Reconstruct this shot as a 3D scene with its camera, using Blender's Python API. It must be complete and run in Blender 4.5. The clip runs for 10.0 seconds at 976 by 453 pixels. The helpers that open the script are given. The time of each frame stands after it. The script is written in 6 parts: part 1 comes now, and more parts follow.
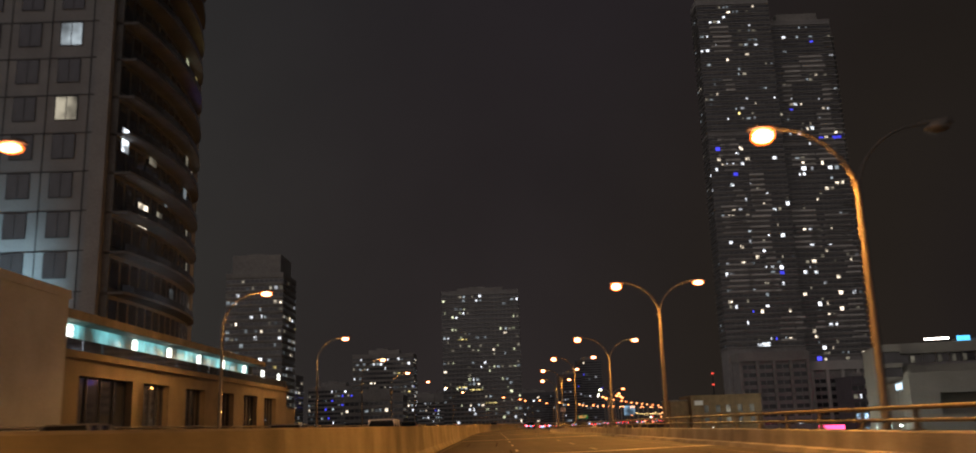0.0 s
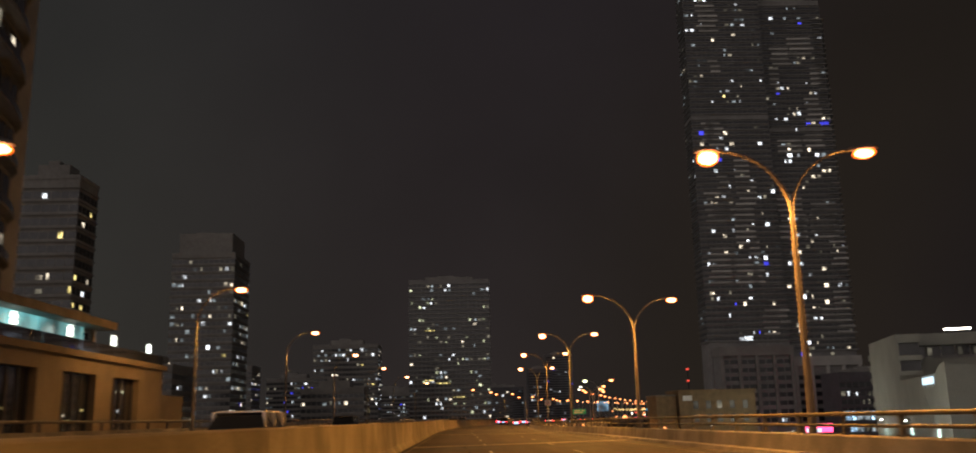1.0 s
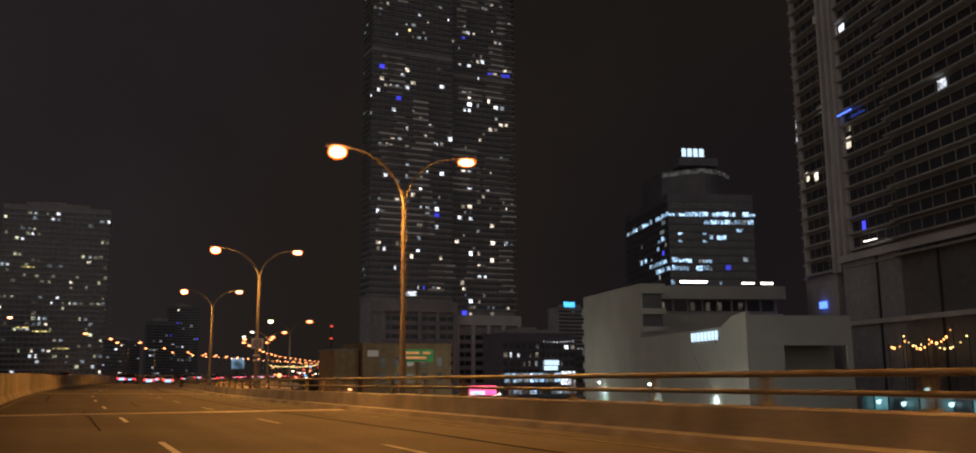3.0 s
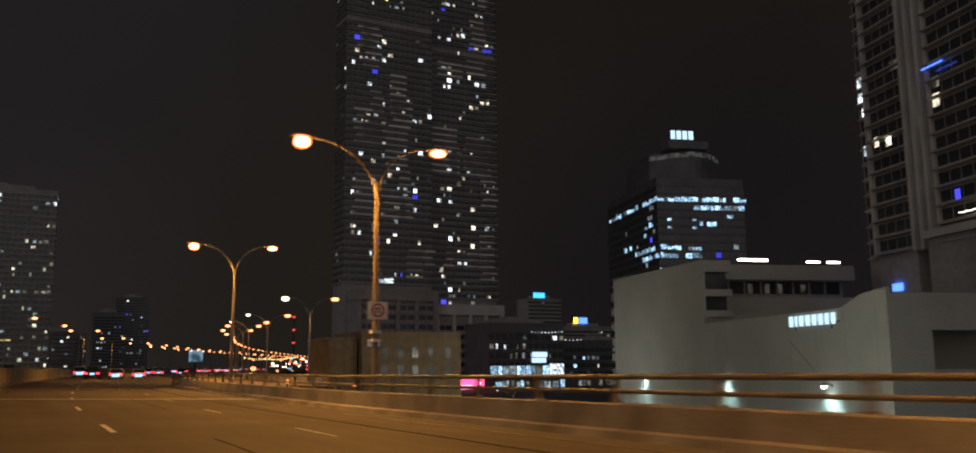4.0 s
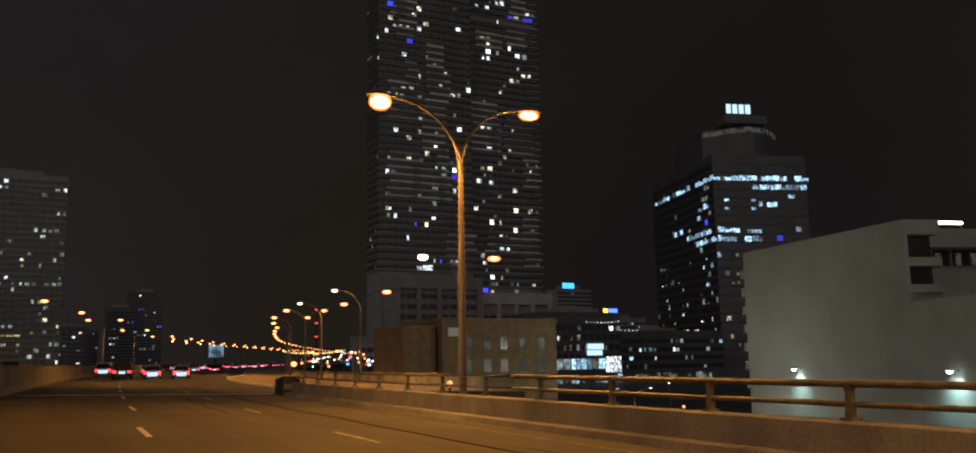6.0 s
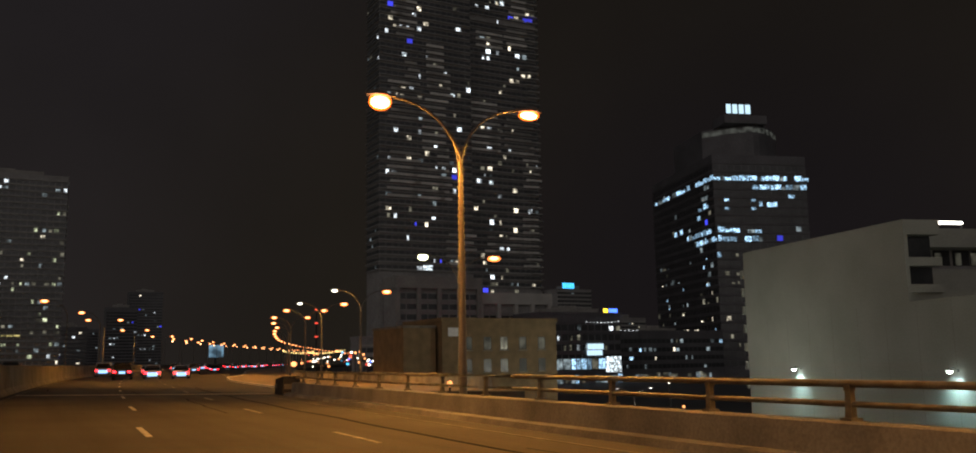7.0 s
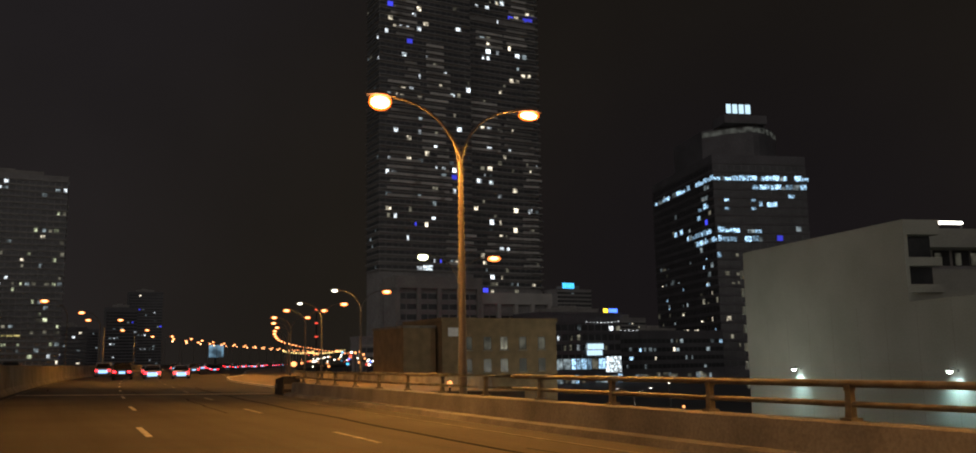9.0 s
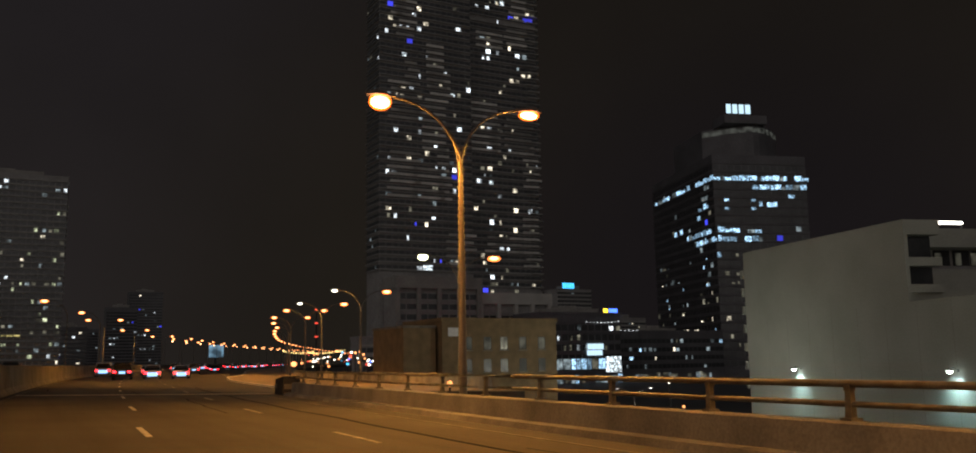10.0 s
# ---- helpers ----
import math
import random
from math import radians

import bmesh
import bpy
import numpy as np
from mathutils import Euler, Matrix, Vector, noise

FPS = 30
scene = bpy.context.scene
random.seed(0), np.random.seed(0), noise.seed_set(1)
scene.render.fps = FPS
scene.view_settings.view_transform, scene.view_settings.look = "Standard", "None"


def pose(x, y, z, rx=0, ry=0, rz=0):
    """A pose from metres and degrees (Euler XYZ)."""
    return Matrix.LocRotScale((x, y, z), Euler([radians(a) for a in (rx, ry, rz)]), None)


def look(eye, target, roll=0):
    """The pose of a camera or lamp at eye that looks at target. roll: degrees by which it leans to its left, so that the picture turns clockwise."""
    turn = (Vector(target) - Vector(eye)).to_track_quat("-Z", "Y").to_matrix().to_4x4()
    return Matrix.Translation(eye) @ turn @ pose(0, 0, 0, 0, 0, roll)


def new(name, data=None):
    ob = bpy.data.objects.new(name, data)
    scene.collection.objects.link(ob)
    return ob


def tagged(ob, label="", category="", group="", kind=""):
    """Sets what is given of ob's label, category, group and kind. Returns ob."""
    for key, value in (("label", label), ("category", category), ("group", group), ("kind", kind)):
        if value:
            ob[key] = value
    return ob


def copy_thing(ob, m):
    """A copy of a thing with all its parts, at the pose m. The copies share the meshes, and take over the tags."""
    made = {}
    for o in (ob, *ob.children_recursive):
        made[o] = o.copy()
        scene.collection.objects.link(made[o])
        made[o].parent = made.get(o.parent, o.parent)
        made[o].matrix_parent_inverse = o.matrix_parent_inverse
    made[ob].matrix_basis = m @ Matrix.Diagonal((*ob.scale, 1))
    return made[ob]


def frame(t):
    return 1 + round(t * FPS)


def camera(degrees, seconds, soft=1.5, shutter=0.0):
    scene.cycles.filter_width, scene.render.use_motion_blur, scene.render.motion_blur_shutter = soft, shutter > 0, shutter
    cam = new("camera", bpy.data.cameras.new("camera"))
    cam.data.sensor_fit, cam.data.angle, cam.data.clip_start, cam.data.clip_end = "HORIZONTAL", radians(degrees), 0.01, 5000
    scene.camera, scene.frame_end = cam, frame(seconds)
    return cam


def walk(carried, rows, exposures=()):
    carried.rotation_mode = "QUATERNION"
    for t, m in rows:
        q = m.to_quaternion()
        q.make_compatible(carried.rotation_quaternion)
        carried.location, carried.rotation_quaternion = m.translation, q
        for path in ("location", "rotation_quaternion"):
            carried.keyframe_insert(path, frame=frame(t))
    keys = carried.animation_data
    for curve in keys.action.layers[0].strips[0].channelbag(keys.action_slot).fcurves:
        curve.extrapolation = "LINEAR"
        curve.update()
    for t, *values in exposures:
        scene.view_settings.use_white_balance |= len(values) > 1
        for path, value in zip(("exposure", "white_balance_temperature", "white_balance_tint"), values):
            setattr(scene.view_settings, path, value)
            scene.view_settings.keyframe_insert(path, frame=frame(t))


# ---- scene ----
cam = camera(57.57, 10.0, soft=1.8, shutter=0.3)
PATH = [  # seconds, x, y, z, pitch, roll, yaw
    (0, 0.0, 5.141, 1.243, 12.621, 1.859, 0.481),
    (0.5, -0.149, 19.013, 1.319, 12.532, 1.739, 0.208),
    (1, -0.21, 32.828, 1.374, 12.262, 1.358, -1.582),
    (1.5, -0.366, 46.483, 1.341, 11.651, 0.897, -6.737),
    (2, -0.558, 60.467, 1.295, 10.54, 0.589, -14.024),
    (2.5, -0.61, 74.815, 1.241, 10.012, 0.467, -20.511),
    (2.7, -0.673, 80.579, 1.241, 9.72, 0.45, -22.8),
    (4, -1.278, 118.836, 1.253, 8.915, 0.54, -28.376),
    (4.5, -0.917, 134.078, 1.312, 8.679, 0.575, -28.957),
    (5, -0.439, 148.224, 1.317, 8.507, 0.901, -28.48),
    (5.1, -0.31, 151.254, 1.325, 8.523, 0.929, -28.145),
    (5.2, -0.181, 154.284, 1.334, 8.538, 0.957, -27.809),
    (5.3, -0.181, 154.284, 1.334, 8.538, 0.957, -27.809),
    (5.5, -0.181, 154.284, 1.334, 8.538, 0.957, -27.809),
    (6, -0.181, 154.284, 1.334, 8.538, 0.957, -27.809),
    (7.5, -0.181, 154.284, 1.334, 8.538, 0.957, -27.809),
    (10, -0.181, 154.284, 1.334, 8.538, 0.957, -27.809),
]
EXPOSURES = [(0.0, 0.56, 6950, 14), (0.5, 0.45, 6500, 12), (1.0, 0.52, 7050, 12), (1.5, 0.4, 6750, 16), (2.0, 0.32, 6800, 18), (2.5, 0.25, 6850, 17), (4.0, 0.25, 6650, 9), (4.5, 0.3, 6950, 8), (5.0, 0.22, 6950, 7), (5.5, 0.16, 6800, 7), (10.0, 0.16, 6800, 7)]
walk(cam, [(t, pose(x, y, z, 90 + p, r, w)) for t, x, y, z, p, r, w in PATH], EXPOSURES)

# ---- night sky over a lit city: a dim haze, a little warmer and brighter near the skyline
world = bpy.data.worlds.new("night_sky")
scene.world = world
world.use_nodes = True
wn, wl = world.node_tree.nodes, world.node_tree.links
wn.clear()
w_out, w_bg = wn.new("ShaderNodeOutputWorld"), wn.new("ShaderNodeBackground")
w_co, w_sep, w_ramp = wn.new("ShaderNodeTexCoord"), wn.new("ShaderNodeSeparateXYZ"), wn.new("ShaderNodeValToRGB")
wl.new(w_co.outputs["Generated"], w_sep.inputs[0])
wl.new(w_sep.outputs["Z"], w_ramp.inputs[0])
w_ramp.color_ramp.elements[0].color = (0.0208, 0.0190, 0.0178, 1)
w_ramp.color_ramp.elements[1].color = (0.0138, 0.0129, 0.0142, 1)
w_ramp.color_ramp.elements[1].position = 0.5
wl.new(w_bg.outputs[0], w_out.inputs["Surface"])
# brighter sky added to the south-west, out of view, to light the facades
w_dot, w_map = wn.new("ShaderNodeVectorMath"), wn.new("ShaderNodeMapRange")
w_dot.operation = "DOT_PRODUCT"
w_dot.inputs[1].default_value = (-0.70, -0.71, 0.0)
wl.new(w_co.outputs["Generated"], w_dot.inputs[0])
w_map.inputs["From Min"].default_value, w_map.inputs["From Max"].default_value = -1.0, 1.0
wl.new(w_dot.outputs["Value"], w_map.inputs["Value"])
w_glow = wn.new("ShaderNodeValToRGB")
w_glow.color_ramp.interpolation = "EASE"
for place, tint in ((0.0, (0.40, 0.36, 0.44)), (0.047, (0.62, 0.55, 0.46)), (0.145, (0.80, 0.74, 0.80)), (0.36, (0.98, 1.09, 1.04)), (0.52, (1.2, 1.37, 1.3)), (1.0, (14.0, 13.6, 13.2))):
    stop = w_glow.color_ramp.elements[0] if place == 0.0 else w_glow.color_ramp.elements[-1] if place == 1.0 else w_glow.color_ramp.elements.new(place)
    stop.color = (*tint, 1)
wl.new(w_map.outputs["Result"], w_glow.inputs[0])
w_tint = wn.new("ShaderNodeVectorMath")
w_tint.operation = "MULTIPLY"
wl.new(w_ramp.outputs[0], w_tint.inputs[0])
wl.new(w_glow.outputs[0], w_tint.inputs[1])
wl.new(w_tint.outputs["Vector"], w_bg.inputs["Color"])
w_haze, w_span = wn.new("ShaderNodeTexNoise"), wn.new("ShaderNodeMapRange")
w_haze.inputs["Scale"].default_value, w_haze.inputs["Detail"].default_value = 2.4, 4.0
wl.new(w_co.outputs["Generated"], w_haze.inputs["Vector"])
w_span.inputs["From Min"].default_value, w_span.inputs["From Max"].default_value = 0.3, 0.7
w_span.inputs["To Min"].default_value, w_span.inputs["To Max"].default_value = 0.86, 1.16
wl.new(w_haze.outputs["Fac"], w_span.inputs["Value"])
wl.new(w_span.outputs["Result"], w_bg.inputs["Strength"])

SODIUM = (1.0, 0.425, 0.085)
LAMP_W = 4400.0       # one sodium street lamp


def bulb(name, where, power, colour=SODIUM, size=0.12):
    """The light of a street lamp: a wide cone straight down from its bowl."""
    data = bpy.data.lights.new(name, "SPOT")
    data.energy, data.color, data.shadow_soft_size, data.spot_size, data.spot_blend = power, colour, size, radians(157), 0.35
    ob = new(name, data)
    ob.location = where
    return ob


def bowl_glow(where, share=0.08):
    """What a drop bowl sends sideways: it catches the lamp's own arm and pole."""
    data = bpy.data.lights.new("bowl_light", "POINT")
    data.energy, data.color, data.shadow_soft_size = LAMP_W * share, SODIUM, 0.1
    new("bowl_light", data).location = where


def spot(name, where, target, power, colour, angle, blend=0.6, size=0.1):
    data = bpy.data.lights.new(name, "SPOT")
    data.energy, data.color, data.spot_size, data.spot_blend, data.shadow_soft_size = power, colour, radians(angle), blend, size
    ob = new(name, data)
    ob.matrix_world = look(where, target)
    return ob


# ---- materials
def material(name, colour, rough=0.8, metal=0.0, vary=0.25, scale=1.0, fine=12.0, bump=0.15, stain=None, coat=0.0, random=0.0, spec=0.5, streak=None):
    """A surface with broad stains, fine grain and relief; scale in features a metre."""
    m = bpy.data.materials.new(name)
    m.use_nodes = True
    n, l = m.node_tree.nodes, m.node_tree.links
    b = n["Principled BSDF"]
    b.inputs["Roughness"].default_value, b.inputs["Metallic"].default_value = rough, metal
    b.inputs["Specular IOR Level"].default_value = spec
    b.inputs["Coat Weight"].default_value = coat
    co = n.new("ShaderNodeTexCoord")
    broad, grain, mix, mix2 = n.new("ShaderNodeTexNoise"), n.new("ShaderNodeTexNoise"), n.new("ShaderNodeMix"), n.new("ShaderNodeMix")
    for node, sc, det in ((broad, scale, 6.0), (grain, scale * fine, 4.0)):
        node.inputs["Scale"].default_value, node.inputs["Detail"].default_value = sc, det
        l.new(co.outputs["Object"], node.inputs["Vector"])
    mix.data_type = mix2.data_type = "RGBA"
    wear = None
    if streak:
        # long wear marks: noise drawn out along one way
        mp, wear, wr = n.new("ShaderNodeMapping"), n.new("ShaderNodeTexNoise"), n.new("ShaderNodeMapRange")
        mp.inputs["Scale"].default_value = streak
        wear.inputs["Scale"].default_value, wear.inputs["Detail"].default_value = 1.0, 5.0
        l.new(co.outputs["Object"], mp.inputs["Vector"])
        l.new(mp.outputs["Vector"], wear.inputs["Vector"])
        wr.inputs["From Min"].default_value, wr.inputs["From Max"].default_value = 0.36, 0.64
        wr.inputs["To Min"].default_value, wr.inputs["To Max"].default_value = 0.74, 1.12
        l.new(wear.outputs["Fac"], wr.inputs["Value"])
        wear = wr
    dark = stain or tuple(c * (1 - vary) for c in colour)
    ramp = n.new("ShaderNodeMapRange")
    ramp.inputs["From Min"].default_value, ramp.inputs["From Max"].default_value = 0.35, 0.65
    l.new(broad.outputs["Fac"], ramp.inputs["Value"])
    mix.inputs["A"].default_value, mix.inputs["B"].default_value = (*dark, 1), (*colour, 1)
    l.new(ramp.outputs["Result"], mix.inputs["Factor"])
    mix2.blend_type = "OVERLAY"
    mix2.inputs["Factor"].default_value = min(1.0, vary * 1.2)
    l.new(mix.outputs["Result"], mix2.inputs["A"])
    l.new(grain.outputs["Fac"], mix2.inputs["B"])
    last = mix2.outputs["Result"]
    if wear:
        shade = n.new("ShaderNodeVectorMath")
        shade.operation = "MULTIPLY"
        l.new(last, shade.inputs[0])
        l.new(wear.outputs["Result"], shade.inputs[1])
        last = shade.outputs["Vector"]
    if random:
        info, hsv, rng = n.new("ShaderNodeObjectInfo"), n.new("ShaderNodeHueSaturation"), n.new("ShaderNodeMapRange")
        rng.inputs["To Min"].default_value, rng.inputs["To Max"].default_value = 1 - random, 1 + random
        l.new(info.outputs["Random"], rng.inputs["Value"])
        l.new(rng.outputs["Result"], hsv.inputs["Value"])
        l.new(last, hsv.inputs["Color"])
        last = hsv.outputs["Color"]
    l.new(last, b.inputs["Base Color"])
    bp = n.new("ShaderNodeBump")
    bp.inputs["Strength"].default_value, bp.inputs["Distance"].default_value = bump, 0.02
    l.new(grain.outputs["Fac"], bp.inputs["Height"])
    l.new(bp.outputs["Normal"], b.inputs["Normal"])
    return m


def glow(name, colour, strength, spread=0.0, scale=0.0):
    """A surface that gives off light. spread: how much the single objects differ; scale: curtains and furniture behind a pane."""
    m = bpy.data.materials.new(name)
    m.use_nodes = True
    n, l = m.node_tree.nodes, m.node_tree.links
    b = n["Principled BSDF"]
    b.inputs["Base Color"].default_value = (0.02, 0.02, 0.02, 1)
    b.inputs["Roughness"].default_value = 0.3
    b.inputs["Emission Color"].default_value = (*colour, 1)
    b.inputs["Emission Strength"].default_value = strength
    last = None
    if spread:
        info, rng = n.new("ShaderNodeObjectInfo"), n.new("ShaderNodeMapRange")
        rng.inputs["To Min"].default_value, rng.inputs["To Max"].default_value = strength * (1 - spread), strength * (1 + spread)
        l.new(info.outputs["Random"], rng.inputs["Value"])
        last = rng.outputs["Result"]
    if scale:
        co, no, mr, mul = n.new("ShaderNodeTexCoord"), n.new("ShaderNodeTexNoise"), n.new("ShaderNodeMapRange"), n.new("ShaderNodeMath")
        no.inputs["Scale"].default_value = scale
        info2, add = n.new("ShaderNodeObjectInfo"), n.new("ShaderNodeVectorMath")
        l.new(co.outputs["Object"], add.inputs[0])
        l.new(info2.outputs["Location"], add.inputs[1])
        l.new(add.outputs["Vector"], no.inputs["Vector"])
        mr.inputs["From Min"].default_value, mr.inputs["From Max"].default_value = 0.38, 0.62
        mr.inputs["To Min"].default_value, mr.inputs["To Max"].default_value = 0.15, 1.5
        l.new(no.outputs["Fac"], mr.inputs["Value"])
        mul.operation = "MULTIPLY"
        l.new(mr.outputs["Result"], mul.inputs[0])
        if last:
            l.new(last, mul.inputs[1])
        else:
            mul.inputs[1].default_value = strength
        last = mul.outputs[0]
    if last:
        l.new(last, b.inputs["Emission Strength"])
    return m


def glazing(name, colour=(0.10, 0.105, 0.115), rough=0.16, metal=0.55):
    """Coated glass: it mirrors a part of what is before it."""
    return material(name, colour, rough, metal, 0.3, 0.2, 6.0, 0.02, spec=0.6)


ASPHALT = material("asphalt", (0.066, 0.062, 0.056), 0.86, 0, 0.40, 0.22, 90.0, 0.5, streak=(1.3, 0.035, 1.0))
CONCRETE = material("weathered_concrete", (0.28, 0.26, 0.22), 0.85, 0, 0.35, 0.7, 25.0, 0.3, streak=(0.55, 0.55, 0.2))
CAST_CONCRETE = material("cast_barrier_concrete", (0.28, 0.255, 0.215), 0.85, 0, 0.35, 0.7, 25.0, 0.3, streak=(0.55, 0.55, 0.2), random=0.16)
DARK_CONCRETE = material("grey_tower_concrete", (0.36, 0.35, 0.33), 0.85, 0, 0.3, 0.12, 10.0, 0.2)
TOWER_DARK = material("dark_tower_cladding", (0.36, 0.355, 0.35), 0.6, 0, 0.3, 0.08, 10.0, 0.1)
TALL_GREY = material("grey_balcony_tower_concrete", (0.42, 0.40, 0.37), 0.8, 0, 0.3, 0.1, 10.0, 0.1)
SLAB = material("balcony_slab_concrete", (0.54, 0.53, 0.50), 0.8, 0, 0.25, 0.15, 10.0, 0.2, random=0.25)
STEEL = material("galvanised_steel", (0.155, 0.14, 0.12), 0.6, 0.1, 0.25, 2.5, 20.0, 0.1)
RAIL_STEEL = material("weathered_rail_steel", (0.20, 0.185, 0.15), 0.6, 0.2, 0.35, 3.0, 18.0, 0.2, stain=(0.12, 0.095, 0.06))
PAINT = material("worn_road_paint", (0.62, 0.60, 0.55), 0.7, 0, 0.45, 3.0, 20.0, 0.3)
WORN_PAINT = material("rubbed_road_paint", (0.40, 0.38, 0.34), 0.75, 0, 0.6, 2.0, 20.0, 0.3, stain=(0.12, 0.115, 0.10))
FADED_PAINT = material("faded_edge_paint", (0.17, 0.16, 0.14), 0.8, 0, 0.5, 1.2, 20.0, 0.3, stain=(0.07, 0.066, 0.06))
JOINT_STEEL = material("expansion_joint_steel", (0.42, 0.36, 0.28), 0.35, 0.6, 0.3, 4.0, 10.0, 0.2)
HEADER = material("polished_concrete_strip", (0.34, 0.30, 0.25), 0.42, 0, 0.2, 2.0, 20.0, 0.1)
TAR = material("road_tar", (0.014, 0.013, 0.012), 0.95, 0, 0.3, 3.0, 10.0, 0.1, spec=0.05)
RUBBER = material("black_rubber", (0.018, 0.018, 0.018), 0.7, 0, 0.2, 5.0, 8.0, 0.2)
STUCCO = material("pale_stucco", (0.40, 0.41, 0.36), 0.9, 0, 0.16, 0.16, 30.0, 0.15, stain=(0.35, 0.36, 0.31))
PALE_FRAME = material("pale_concrete_frame", (0.58, 0.57, 0.54), 0.85, 0, 0.2, 0.15, 20.0, 0.15)
SIDE_PANEL = material("pale_cast_wall", (0.60, 0.60, 0.57), 0.8, 0, 0.2, 0.4, 20.0, 0.15)
BALCONY = material("pale_balcony_front", (0.62, 0.61, 0.58), 0.7, 0, 0.25, 0.2, 10.0, 0.1, random=0.35)
BOW_FRONT = material("grey_balcony_front", (0.14, 0.145, 0.145), 0.6, 0, 0.35, 0.5, 8.0, 0.1)
OFFICE_DARK = material("black_office_cladding", (0.15, 0.15, 0.165), 0.45, 0, 0.3, 0.1, 10.0, 0.05)
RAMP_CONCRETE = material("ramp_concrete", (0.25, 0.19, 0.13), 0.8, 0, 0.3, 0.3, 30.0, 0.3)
PANEL = material("pale_precast_panel", (0.32, 0.33, 0.33), 0.75, 0, 0.2, 0.4, 20.0, 0.15)
OCHRE = material("ochre_masonry", (0.26, 0.21, 0.14), 0.85, 0, 0.25, 0.5, 20.0, 0.3)
BRICK = material("tan_brick", (0.27, 0.19, 0.10), 0.85, 0, 0.3, 0.6, 18.0, 0.4)
GLASS = glazing("dark_window_glass")
SHARP_GLASS = glazing("clear_shop_glass", (0.17, 0.19, 0.24), 0.05, 0.75)
FRAME = material("dark_window_frame", (0.05, 0.05, 0.055), 0.5, 0.3, 0.2, 1.0, 8.0, 0.05)
EARTH = material("city_ground", (0.07, 0.067, 0.062), 0.9, 0, 0.4, 0.03, 40.0, 0.4)
WHITE_PAINT = material("white_car_paint", (0.72, 0.73, 0.75), 0.3, 0.0, 0.08, 0.8, 8.0, 0.0, coat=0.5)
BLACK_PAINT = material("black_car_paint", (0.012, 0.012, 0.014), 0.28, 0.0, 0.2, 0.8, 8.0, 0.0, coat=0.6)
GREY_PAINT = material("grey_car_paint", (0.16, 0.16, 0.17), 0.3, 0.4, 0.1, 0.8, 8.0, 0.0, coat=0.6)
CAR_GLASS = glazing("car_glass", (0.01, 0.011, 0.012), 0.08, 0.0)
SIGN_WHITE = material("white_sign_sheet", (0.90, 0.90, 0.88), 0.5, 0, 0.1, 2.0, 10.0, 0.02)
SIGN_RED = material("red_sign_sheet", (0.5, 0.04, 0.03), 0.5, 0, 0.1, 2.0, 10.0, 0.02)
SIGN_BLACK = material("black_sign_print", (0.02, 0.02, 0.02), 0.5, 0, 0.1, 2.0, 10.0, 0.02)



def bowl_glass(name, colour, strength, clear=0.5):
    """A lamp's bowl: tinted glass that glows and lets the lamp inside show through."""
    m = bpy.data.materials.new(name)
    m.use_nodes = True
    n, l = m.node_tree.nodes, m.node_tree.links
    n.remove(n["Principled BSDF"])
    see, em, mix = n.new("ShaderNodeBsdfTransparent"), n.new("ShaderNodeEmission"), n.new("ShaderNodeMixShader")
    see.inputs["Color"].default_value = (1.0, 0.9, 0.8, 1)
    em.inputs["Color"].default_value, em.inputs["Strength"].default_value = (*colour, 1), strength
    mix.inputs["Fac"].default_value = 1 - clear
    l.new(see.outputs[0], mix.inputs[1])
    l.new(em.outputs[0], mix.inputs[2])
    l.new(mix.outputs[0], n["Material Output"].inputs["Surface"])
    return m


LENS = bowl_glass("sodium_lamp_bowl", (1.0, 0.145, 0.012), 4.4)
ARC = glow("sodium_arc_tube", (1.0, 0.66, 0.36), 16.0)
LENS_FAR = bowl_glass("far_sodium_lamp_bowl", (1.0, 0.23, 0.055), 3.6)
ARC_FAR = glow("far_sodium_arc_tube", (1.0, 0.55, 0.26), 9.0)
LENS_GLOBE = glow("orange_globe", (1.0, 0.36, 0.13), 2.2, 0.4)
LENS_WHITE = glow("white_lamp_lens", (0.95, 1.0, 0.62), 5.0)
LENS_PALE = glow("pale_lamp_lens", (1.0, 0.95, 0.85), 4.0)
LENS_STREET = glow("street_lamp_lens", (1.0, 0.97, 0.9), 1.6, 0.5)
LENS_OFF = material("unlit_lamp_bowl", (0.20, 0.19, 0.17), 0.25, 0, 0.2, 3.0, 8.0, 0.0)
TAIL = glow("red_tail_light", (1.0, 0.022, 0.035), 9.0)
HEAD = glow("white_headlight", (0.95, 0.97, 1.0), 40.0)
TAIL_GLOW = glow("cool_tail_glow", (0.30, 0.58, 1.0), 1.8)
SIGN_COOL = glow("cool_white_sign_light", (0.55, 0.80, 1.0), 1.15)
SIGN_CYAN = glow("cyan_sign_light", (0.06, 0.50, 1.0), 1.8)
SIGN_BLUE = glow("blue_sign_light", (0.06, 0.16, 1.0), 3.0)
SIGN_YELLOW = glow("yellow_sign_light", (1.0, 0.72, 0.05), 3.0)
SIGN_PINK = glow("pink_sign_light", (1.0, 0.07, 0.22), 2.6)
RED_LIGHT = glow("red_beacon_light", (1.0, 0.09, 0.06), 1.3)
TUBE_LIGHT = glow("cool_tube_light", (1.0, 0.97, 0.9), 8.0)
